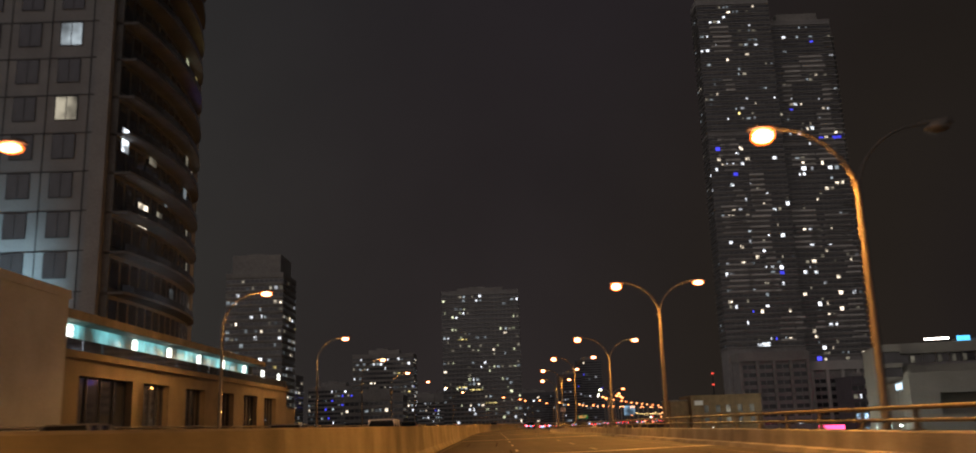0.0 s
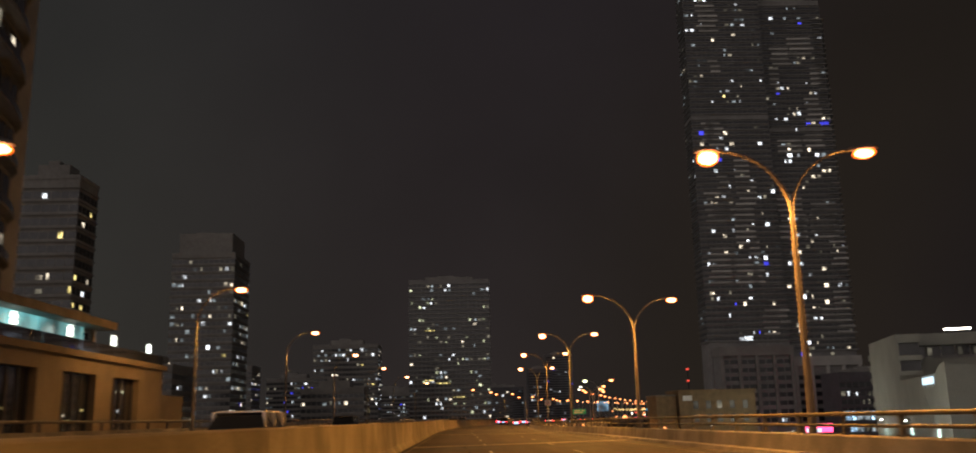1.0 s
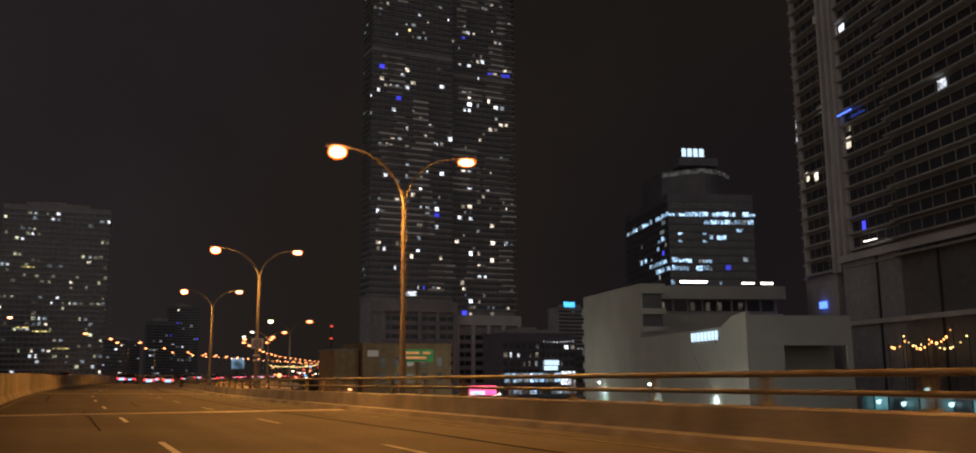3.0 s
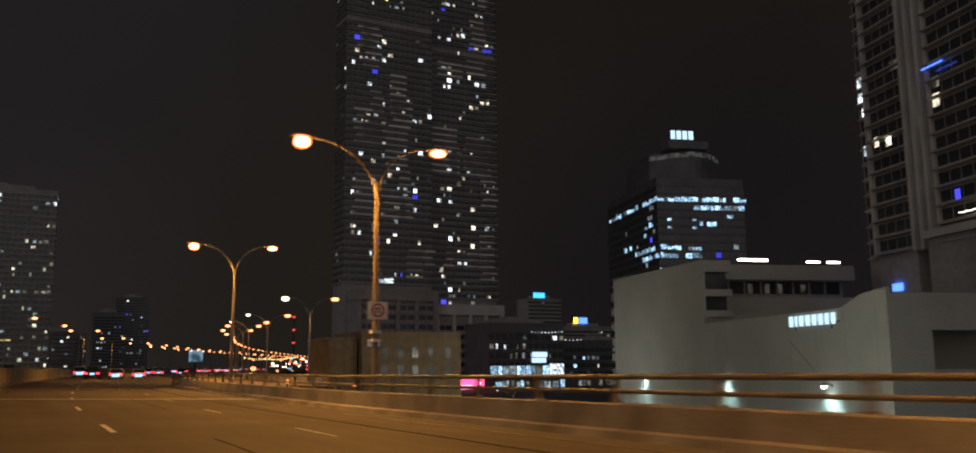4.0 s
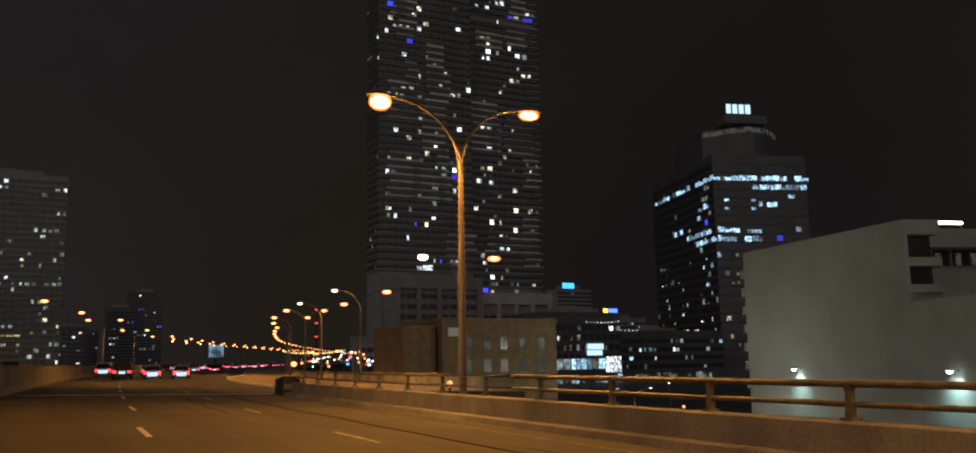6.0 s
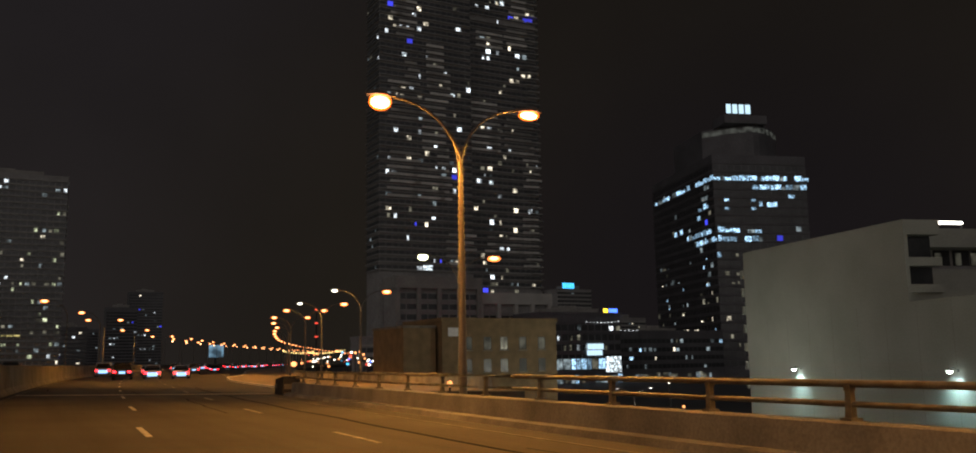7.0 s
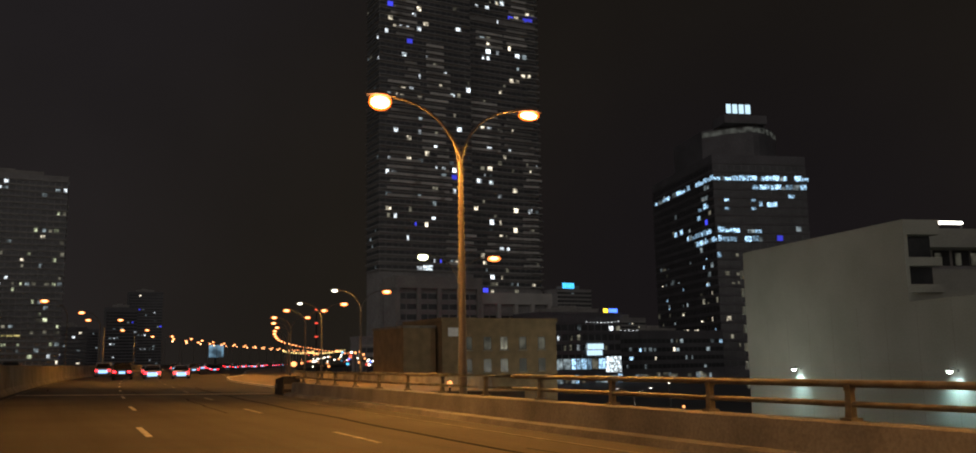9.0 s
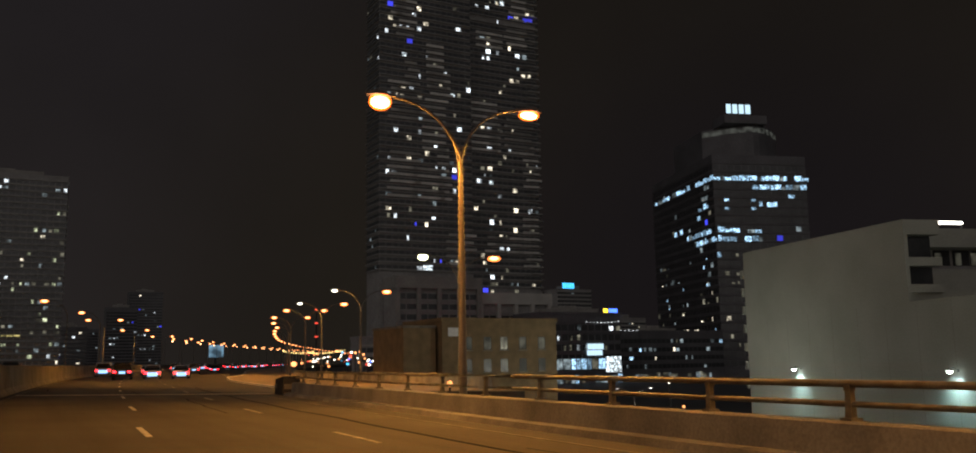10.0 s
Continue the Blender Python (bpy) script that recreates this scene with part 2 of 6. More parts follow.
FLOOD = glow("cool_flood_lens", (0.85, 1.0, 0.98), 14.0)
SHOP_TEAL = glow("lit_teal_shop_glass", (0.13, 0.40, 0.46), 0.3, 0.6, 0.35)
SHOP_DIM = glow("dim_teal_shop_glass", (0.12, 0.30, 0.36), 0.08, 0.6, 0.35)
LENS_SHOP = glow("pale_cyan_lamp_lens", (0.5, 0.9, 1.0), 1.5)
TEAL_GLASS = glow("lit_teal_glazing", (0.12, 0.45, 0.50), 0.58, 0.35, 0.5)
LIT_WARM = glow("warm_lit_window", (1.0, 0.90, 0.72), 0.95, 0.85, 0.6)
LIT_COOL = glow("cool_lit_window", (0.78, 0.88, 1.0), 1.15, 0.85, 0.6)
LIT_BLUE = glow("blue_lit_window", (0.06, 0.07, 1.0), 0.95, 0.4)
LIT_YELLOW = glow("yellow_lit_window", (0.95, 0.80, 0.30), 0.85, 0.6, 0.6)
LIT_OFFICE = glow("office_lit_window", (0.40, 0.68, 1.0), 1.1, 0.7, 1.2)
LIT_BRIGHT = glow("bright_lit_window", (0.76, 0.89, 1.0), 1.2, 0.2, 0.9)
LIT_HAZE = glow("faint_cool_window", (0.48, 0.60, 0.68), 0.30, 0.8, 0.5)
LIT_GREEN = glow("faint_green_window", (0.66, 0.74, 0.50), 0.65, 0.7, 0.5)
CROWN = glow("faintly_lit_band", (0.7, 0.75, 0.7), 0.05, 0, 0.3)
FAINT_PANE = glow("faint_warm_window", (0.62, 0.60, 0.48), 0.07, 0.5, 0.6)
LIT_DIM = glow("dimly_lit_window", (0.80, 0.76, 0.60), 0.16, 0.7, 0.5)


# ---- mesh helpers
class Shape:
    """Collects faces for one mesh."""

    def __init__(self):
        self.v, self.f, self.m = [], [], []

    def face(self, points, mat=0):
        k = len(self.v)
        self.v += [tuple(p) for p in points]
        self.f.append(tuple(range(k, k + len(points))))
        self.m.append(mat)

    def box(self, x0, y0, z0, x1, y1, z1, mat=0, taper=0.0):
        k = len(self.v)
        tx, ty = taper * (x1 - x0) / 2, taper * (y1 - y0) / 2
        self.v += [(x0, y0, z0), (x1, y0, z0), (x1, y1, z0), (x0, y1, z0),
                   (x0 + tx, y0 + ty, z1), (x1 - tx, y0 + ty, z1), (x1 - tx, y1 - ty, z1), (x0 + tx, y1 - ty, z1)]
        self.f += [tuple(k + i for i in q) for q in ((0, 3, 2, 1), (4, 5, 6, 7), (0, 1, 5, 4), (1, 2, 6, 5), (2, 3, 7, 6), (3, 0, 4, 7))]
        self.m += [mat] * 6

    def prism(self, outline, z0, z1, mat=0):
        """An upright block over a plan outline given anticlockwise."""
        k, c = len(self.v), len(outline)
        self.v += [(x, y, z0) for x, y in outline] + [(x, y, z1) for x, y in outline]
        self.f += [tuple(k + i for i in reversed(range(c))), tuple(k + c + i for i in range(c))]
        self.f += [(k + i, k + (i + 1) % c, k + c + (i + 1) % c, k + c + i) for i in range(c)]
        self.m += [mat] * (c + 2)

    def tube(self, path, radii, sides=10, mat=0):
        """A round tube along a path, closed at its ends."""
        k = len(self.v)
        pts = [Vector(p) for p in path]
        for i, p in enumerate(pts):
            way = (pts[min(i + 1, len(pts) - 1)] - pts[max(i - 1, 0)]).normalized()
            side = way.cross(Vector((0, 1, 0.01)))
            side = (side if side.length > 0.05 else way.cross(Vector((1, 0, 0)))).normalized()
            other = way.cross(side)
            r = radii[i] if isinstance(radii, (list, tuple)) else radii
            for a in range(sides):
                w = 2 * math.pi * a / sides
                self.v.append(tuple(p + side * (r * math.cos(w)) + other * (r * math.sin(w))))
        for i in range(len(pts) - 1):
            for a in range(sides):
                b = (a + 1) % sides
                self.f.append((k + i * sides + a, k + i * sides + b, k + (i + 1) * sides + b, k + (i + 1) * sides + a))
        self.f += [tuple(k + a for a in reversed(range(sides))), tuple(k + (len(pts) - 1) * sides + a for a in range(sides))]
        self.m += [mat] * ((len(pts) - 1) * sides + 2)

    def mesh(self, name, mats, smooth=False):
        me = bpy.data.meshes.new(name)
        me.from_pydata(self.v, [], self.f)
        for m in mats if isinstance(mats, (list, tuple)) else (mats,):
            me.materials.append(m)
        me.polygons.foreach_set("material_index", self.m)
        if smooth:
            me.polygons.foreach_set("use_smooth", [True] * len(self.f))
            me.set_sharp_from_angle(angle=radians(40))
        me.update()
        return me


def part(name, shape, mats, parent=None, label="", smooth=False, at=None):
    """One mesh object, under its thing or at top level."""
    me = shape.mesh(name, mats, smooth) if isinstance(shape, Shape) else shape
    ob = new(name, me)
    if parent:
        ob.parent = parent
    if at is not None:
        ob.matrix_basis = at
    if label:
        ob["label"] = label
    return ob


def thing(name, label, category, at=None, group="", kind=""):
    """An Empty at a thing's base, to hold its parts."""
    ob = tagged(new(name), label, category, group, kind)
    if at is not None:
        ob.matrix_basis = at
    return ob


# ---- the line of the expressway: straight, then a long bend to the right
BEND, RADIUS, BEND_LEN = 124.0, 1040.0, 430.0


def bank(s):
    """Cross fall of the deck: the right side a little high, then low in the bend."""
    return float(np.interp(s, (0, 40, 95, 150, 400), (0.022, 0.020, 0.009, -0.023, -0.024)))


def line(s):
    """Place and heading (to the right) on the expressway's line, s metres along."""
    if s <= BEND:
        return 0.0, s, 0.0
    h = min(s - BEND, BEND_LEN) / RADIUS
    x, y = RADIUS * (1 - math.cos(h)), BEND + RADIUS * math.sin(h)
    rest = max(0.0, s - BEND - BEND_LEN)
    return x + rest * math.sin(h), y + rest * math.cos(h), h


def on_road(s, lat, z=0.0):
    x, y, h = line(s)
    rise = bank(s) * lat if lat > -3.4 else bank(s) * -3.4 + 0.03 * (-3.4 - lat)
    return x + lat * math.cos(h), y - lat * math.sin(h), z + rise


def road_pose(s, lat, z=0.0, turn=0.0):
    x, y, w = on_road(s, lat, z)
    return pose(x, y, w, 0, 0, turn - math.degrees(line(s)[2]))


def sweep(shape, profile, s0, s1, step=6.0, closed=True, mat=0):
    """Runs a cross-section, points of (across, up), along the expressway."""
    count = max(1, math.ceil((s1 - s0) / step))
    k, c = len(shape.v), len(profile)
    for i in range(count + 1):
        s = s0 + (s1 - s0) * i / count
        shape.v += [on_road(s, a, z) for a, z in profile]
    for i in range(count):
        for a in range(c if closed else c - 1):
            b = (a + 1) % c
            shape.f.append((k + i * c + a, k + i * c + b, k + (i + 1) * c + b, k + (i + 1) * c + a))
            shape.m.append(mat)
    if closed:
        shape.f += [tuple(k + a for a in range(c)), tuple(k + count * c + a for a in reversed(range(c)))]
        shape.m += [mat, mat]


def ramp_out(s):
    """How far the ramp swings out and back again beside the expressway."""
    return float(np.interp(s, (262, 277, 297, 316, 336, 400, 500, 600, 700, 900), (0.0, 1.1, 1.3, 2.6, 4.4, 5.4, 5.0, 1.0, -3.0, -3.0)))


GROUND_Z = -8.0
# ---- ground and expressway
g = Shape()
g.face([(-4500, -1500, GROUND_Z), (4500, -1500, GROUND_Z), (4500, 4500, GROUND_Z), (-4500, 4500, GROUND_Z)])
ground = tagged(part("ground", g, EARTH), "dark city ground below the elevated expressway", "ground", kind="structure")

PARAPET_END = 198.0
g = Shape()
sweep(g, [(-16.6, 0.0), (-3.4, 0.0), (9.6, 0.0), (11.2, 0.0), (11.2, -1.2), (-16.6, -1.2)], -60, 900, 5.0)
road = tagged(part("road", g, ASPHALT), "worn asphalt deck of an elevated expressway", "road", kind="structure")
g = Shape()
count = 140
for i in range(count + 1):
    s = PARAPET_END + 6 + (900 - PARAPET_END - 6) * i / count
    g.v += [on_road(s, lat, z) for lat, z in ((11.25, -0.02), (24.5 + ramp_out(s), -0.02), (24.5 + ramp_out(s), -1.2), (11.25, -1.2))]
g.f = [(4 * i + a, 4 * i + (a + 1) % 4, 4 * i + 4 + (a + 1) % 4, 4 * i + 4 + a) for i in range(count) for a in range(4)] + [(3, 2, 1, 0), (4 * count, 4 * count + 1, 4 * count + 2, 4 * count + 3)]
g.m = [0] * len(g.f)
tagged(part("ramp_road", g, ASPHALT), "asphalt of the merging ramp beside the expressway", "road", kind="structure")
g = Shape()
g.box(-1, -1, GROUND_Z, 1, 1, -1.1)
pier_mesh = g.mesh("pier", CONCRETE)
for s in range(-40, 880, 40):
    for lat in (-9, 5):
        x, y, _ = on_road(s, lat)
        tagged(part("pier", pier_mesh, None, at=pose(x, y, 0)), "square concrete pier under the expressway deck", "pier", kind="structure")

# median barrier in cast lengths with open joints
BARRIER = [(-3.92, 0.0), (-3.22, 0.0), (-3.22, 0.08), (-3.38, 0.30), (-3.45, 1.35), (-3.48, 1.38), (-3.66, 1.38), (-3.69, 1.35), (-3.76, 0.30), (-3.92, 0.08)]
barrier = thing("median_barrier", "tall concrete median barrier lit orange by street lamps", "barrier", kind="structure")
s = -50.0
while s < 700:
    g = Shape()
    length = 14.0 if s < 240 else 40.0
    sweep(g, BARRIER, s, s + length - 0.035, 5.0)
    part("barrier_section", g, CAST_CONCRETE, barrier)
    s += length

# parapet with kerb, concrete wall and two rails on posts
g = Shape()
sweep(g, [(8.75, 0.0), (8.80, 0.14), (9.12, 0.16), (9.16, 0.60), (9.20, 0.63), (9.52, 0.63), (9.55, 0.60), (9.55, 0.0)], -60, PARAPET_END, 4.0)
parapet = thing("parapet", "low concrete parapet wall with two steel rails", "parapet", kind="structure")
part("parapet_wall", g, CONCRETE, parapet)


def rail(s0, s1, z, r, lat=9.36):
    shape = Shape()
    count = max(2, int((s1 - s0) / 4))
    shape.tube([on_road(s0 + (s1 - s0) * i / count, lat, z) for i in range(count + 1)], r, 10)
    return shape


part("top_rail", rail(-60, PARAPET_END, 1.14, 0.052), RAIL_STEEL, parapet, smooth=True)
part("lower_rail", rail(-60, PARAPET_END, 0.86, 0.042), RAIL_STEEL, parapet, smooth=True)
g = Shape()
g.box(-0.11, -0.10, 0.0, 0.11, 0.10, 0.05)
g.box(-0.055, -0.06, 0.05, 0.055, 0.06, 0.44, taper=0.25)
g.box(-0.055, -0.055, 0.42, 0.055, 0.055, 0.50)
post_mesh = g.mesh("rail_post", RAIL_STEEL)
g = Shape()
g.box(-0.05, -0.05, 0.0, 0.05, 0.05, 0.42)
far_post = g.mesh("rail_post", STEEL)
s = -58.6
while s < PARAPET_END:
    part("rail_post", post_mesh, None, parapet, at=road_pose(s, 9.36, 0.625))
    s += 3.0
# far parapet on the other side, and the ramp's own edge
far_side = thing("side_barrier", "plain concrete side barrier with a pale rail beyond the far carriageway", "barrier", kind="structure")
g = Shape()
sweep(g, [(-16.55, 0.0), (-16.5, 0.95), (-16.2, 0.95), (-16.1, 0.0)], -60, 800, 6.0)
part("barrier_wall", g, CONCRETE, far_side)
part("top_rail", rail(-60, 300, 1.34, 0.06, -16.35), STEEL, far_side, smooth=True)
s = -58.0
while s < 230:
    part("rail_post", far_post, None, far_side, at=road_pose(s, -16.35, 0.93))
    s += 3.0
g = Shape()
count = 140
for i in range(count + 1):
    s = PARAPET_END + 10 + (880 - PARAPET_END - 10) * i / count
    g.v += [on_road(s, lat + ramp_out(s), z) for lat, z in ((23.6, -0.02), (23.65, 0.8), (23.95, 0.8), (24.1, -0.02))]
g.f = [(4 * i + a, 4 * i + (a + 1) % 4, 4 * i + 4 + (a + 1) % 4, 4 * i + 4 + a) for i in range(count) for a in range(4)] + [(3, 2, 1, 0), (4 * count, 4 * count + 1, 4 * count + 2, 4 * count + 3)]
g.m = [0] * len(g.f)
tagged(part("ramp_barrier", g, CONCRETE), "concrete barrier at the outer edge of the ramp", "barrier", kind="structure")

# painted lines, joints
g = Shape()
g.box(-0.06, -1.5, 0.0, 0.06, 1.5, 0.006)
dash_mesh = g.mesh("lane_dash", PAINT)
worn_dash = g.mesh("lane_dash", WORN_PAINT)
for lat, first in ((0.97, 3.3), (4.32, 0.3), (-7.4, 4.0), (-11.2, 7.0)):
    s = first - 45.6
    while s < 330:
        shift = float(np.interp(s, (100, 150, 172, 186, 215), (0.0, -0.35, 0.0, 0.5, 0.8) if lat == 0.97 else (0.0, 0.1, 0.36, 0.46, 0.7))) if lat > 0 else 0.0
        part("lane_dash", worn_dash if lat > 4 else dash_mesh, None, road, at=road_pose(s, lat + shift, 0.004))
        s += 11.4
g = Shape()
sweep(g, [(7.75, 0.004), (7.87, 0.004), (7.87, 0.009), (7.75, 0.009)], -60, 205, 4.0)
part("edge_line", g, FADED_PAINT, road)
g = Shape()
sweep(g, [(-2.92, 0.004), (-2.80, 0.004), (-2.80, 0.009), (-2.92, 0.009)], -60, 600, 4.0)
part("edge_line", g, FADED_PAINT, road)
for s in (2.0, 42.0, 82.6, 122.0, 162.0, 201.0):
    g = Shape()
    m = road_pose(s, 0, 0) @ pose(0, 0, 0, 0, -math.degrees(math.atan(bank(s))), 0)
    g.box(-2.9, -0.07, 0.003, 8.7, -0.03, 0.016)
    g.box(-2.9, 0.03, 0.003, 8.7, 0.07, 0.016)
    g.box(-2.9, -0.03, 0.002, 8.7, 0.03, 0.008, 1)
    part("expansion_joint", g, [JOINT_STEEL, RUBBER], road, "steel expansion joint", at=m)
    for y0, y1 in ((-0.5, -0.08), (0.08, 0.5)):
        g = Shape()
        g.box(-2.9, y0, 0.002, 8.7, y1, 0.012)
        part("joint_header", g, HEADER, road, "smooth pale concrete strip", at=m)
# tar-filled cracks along and across the lanes
rng = random.Random(44)
for k in range(26):
    g = Shape()
    s0, lat0 = rng.uniform(5, 215), rng.choice((-1.9, 0.3, 2.4, 3.6, 5.4, 6.8, 8.2)) + rng.uniform(-0.4, 0.4)
    run, lean = rng.uniform(4, 18), rng.uniform(-0.03, 0.03)
    pts = []
    for i in range(int(run) + 1):
        pts.append((s0 + i, lat0 + lean * i + 0.10 * noise.noise((s0, i * 0.5, k)), 0.02 + 0.02 * rng.random()))
    for (sa, la, wa), (sb, lb, wb) in zip(pts, pts[1:]):
        g.face([on_road(sa, la - wa, 0.003), on_road(sa, la + wa, 0.003), on_road(sb, lb + wb, 0.003), on_road(sb, lb - wb, 0.003)])
    part("tar_seam", g, TAR, road, "dark tar-filled crack")
g = Shape()
for s in range(100, 214, 2):
    a, b = 6.15 + 0.12 * noise.noise((s * 0.21, 3.0, 0.0)), 6.15 + 0.12 * noise.noise(((s + 2) * 0.21, 3.0, 0.0))
    w0, w1 = 0.07 + 0.06 * noise.noise((s * 0.5, 8.0, 0.0)), 0.07 + 0.06 * noise.noise(((s + 2) * 0.5, 8.0, 0.0))
    g.face([on_road(s, a - w0, 0.003), on_road(s, a + w0, 0.003), on_road(s + 2, b + w1, 0.003), on_road(s + 2, b - w1, 0.003)])
part("shoulder_seam", g, TAR, road, "long dark seam between lane and shoulder")
# dark crash cushion at the end of the parapet
cushion = thing("crash_cushion", "dark ribbed crash cushion at the end of the parapet", "crash barrier", road_pose(198.3, 9.2))
for i in range(4):
    g = Shape()
    g.box(-0.42 + 0.02 * i, 0.62 * i, 0.02, 0.42 - 0.02 * i, 0.62 * i + 0.56, 0.92 - 0.05 * i, taper=0.06)
    part("cushion_bay", g, RUBBER, cushion)
g = Shape()
g.box(-0.36, -0.02, 0.3, 0.36, 2.5, 0.55)
part("rail_band", g, STEEL, cushion)
# pale ramp pavement that bends away behind a kerb


def ramp_left(s):
    return float(np.interp(s, (205, 243, 268, 294, 330, 900), (11.3, 11.4, 13.0, 16.4, 18.5, 18.5)))


g, k = Shape(), Shape()
stations = [205 + 4.0 * i for i in range(90)]
for s0, s1 in zip(stations, stations[1:]):
    l0, l1 = ramp_left(s0), ramp_left(s1)
    g.face([on_road(s0, l0, 0.012), on_road(s0, 23.5 + ramp_out(s0), 0.012), on_road(s1, 23.5 + ramp_out(s1), 0.012), on_road(s1, l1, 0.012)])
    for (da, za), (db, zb) in zip(((-0.12, 0.0), (-0.10, 0.12), (0.10, 0.12)), ((-0.10, 0.12), (0.10, 0.12), (0.12, 0.0))):
        k.face([on_road(s0, l0 + da, za), on_road(s0, l0 + db, zb), on_road(s1, l1 + db, zb), on_road(s1, l1 + da, za)])
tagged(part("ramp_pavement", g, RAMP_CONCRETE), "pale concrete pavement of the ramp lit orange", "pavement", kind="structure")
tagged(part("ramp_kerb", k, PAINT), "pale painted kerb along the bending ramp", "kerb", kind="structure")

# ---- street lamps
def arm_path(side, reach=2.2, low=7.1, high=9.12):
    """The curved arm: it leaves the pole upright and ends level."""
    return [(side * reach * (1 - math.cos(a)), 0, low + (high - low) * math.sin(a)) for a in [math.pi / 2 * i / 10 for i in range(11)]]


def lamp_head(side, lens, parent, z=9.16, reach=2.2, big=1.0):
    """A cobra-head luminaire: a tapered housing with a bowl below."""
    shape = Shape()
    for x0, x1, w0, w1, h0, h1 in ((-0.15, 0.12, 0.05, 0.10, 0.05, 0.07), (0.12, 0.55, 0.12, 0.225, 0.07, 0.13), (0.55, 0.80, 0.225, 0.10, 0.13, 0.05)):
        k = len(shape.v)
        for x, w, h in ((x0, w0, h0), (x1, w1, h1)):
            shape.v += [(side * (reach + x), -w, z - 0.03), (side * (reach + x), w, z - 0.03), (side * (reach + x), w * 0.6, z + h), (side * (reach + x), -w * 0.6, z + h)]
        shape.f += [(k + a, k + (a + 1) % 4, k + 4 + (a + 1) % 4, k + 4 + a) for a in range(4)] + [(k + 3, k + 2, k + 1, k), (k + 4, k + 5, k + 6, k + 7)]
        shape.m += [0] * 6
    head = part("lamp_head", shape, STEEL, parent)
    # bowl size, and the left one's depth, take in the lamp's glare
    bowl = Shape()
    rings = [(0.0, 0.76), (0.10, 0.95), (0.22, 1.0), (0.33, 0.88), (0.42, 0.56), (0.46, 0.18)]
    n = 16
    for d, r in rings:
        bowl.v += [(side * (reach + 0.36 + 0.36 * big * r * math.cos(2 * math.pi * a / n)), 0.30 * big * r * math.sin(2 * math.pi * a / n), z - 0.032 - d * big * (0.8 if lens is LENS_WHITE else 1.0 if lens is LENS and side < 0 else 0.58)) for a in range(n)]
    for i in range(len(rings) - 1):
        bowl.f += [(i * n + a, i * n + (a + 1) % n, (i + 1) * n + (a + 1) % n, (i + 1) * n + a) for a in range(n)]
    bowl.f.append(tuple((len(rings) - 1) * n + a for a in range(n)))
    bowl.m = [0] * len(bowl.f)
    part("lens", bowl, lens, head, smooth=True)
    if lens is LENS or lens is LENS_FAR:
        core = Shape()
        k, drop = (1.9, 0.24) if lens is LENS and side < 0 else (1.2, 0.15)
        core.tube([(side * (reach + 0.36 + dx), 0, z - drop) for dx in (-0.27, -0.16, 0.0, 0.16, 0.27)], [0.05 * k, 0.09 * k, 0.105 * k, 0.09 * k, 0.05 * k], 10)
        part("arc_tube", core, ARC if lens is LENS else ARC_FAR, head, smooth=True)


def street_lamp(label, sides, lens, base=0.0, group="", top=9.16, reaches=(2.2, 2.2), lift=0.0):
    """A tapered pole that bends into its arms; lift: how much higher the arm over the road ends."""
    lamp = thing("street_lamp", label, "street lamp", group=group)
    shape = Shape()
    low = top - 2.05
    shape.tube([(0, 0, base), (0, 0, low * 0.5), (0, 0, low)], [0.135, 0.105, 0.074], 12)
    part("pole", shape, STEEL, lamp, smooth=True)
    shape = Shape()
    shape.tube([(0, 0, base), (0, 0, base + 0.5)], [0.20, 0.165], 12)
    part("pole_base", shape, STEEL, lamp, smooth=True)
    for side, ln, reach in zip(sides, lens, reaches):
        shape = Shape()
        up = lift if side < 0 else 0.0
        shape.tube(arm_path(side, reach, low - 0.15, top - 0.04 + up), [0.066 - 0.003 * i if side < 0 else 0.05 - 0.0018 * i for i in range(11)], 10)
        part("arm", shape, STEEL, lamp, smooth=True)
        lamp_head(side, ln, lamp, z=top + up, reach=reach, big=1.0 if ln is LENS_WHITE else 0.8 if ln is LENS_PALE else 0.45 if ln is LENS_STREET else 1.3 if ln is LENS_FAR else 1.0)
    return lamp


double = street_lamp("tall steel street lamp with two curved arms and orange lamps", (-1, 1), (LENS, LENS), -1.2, "street lamps along the parapet")
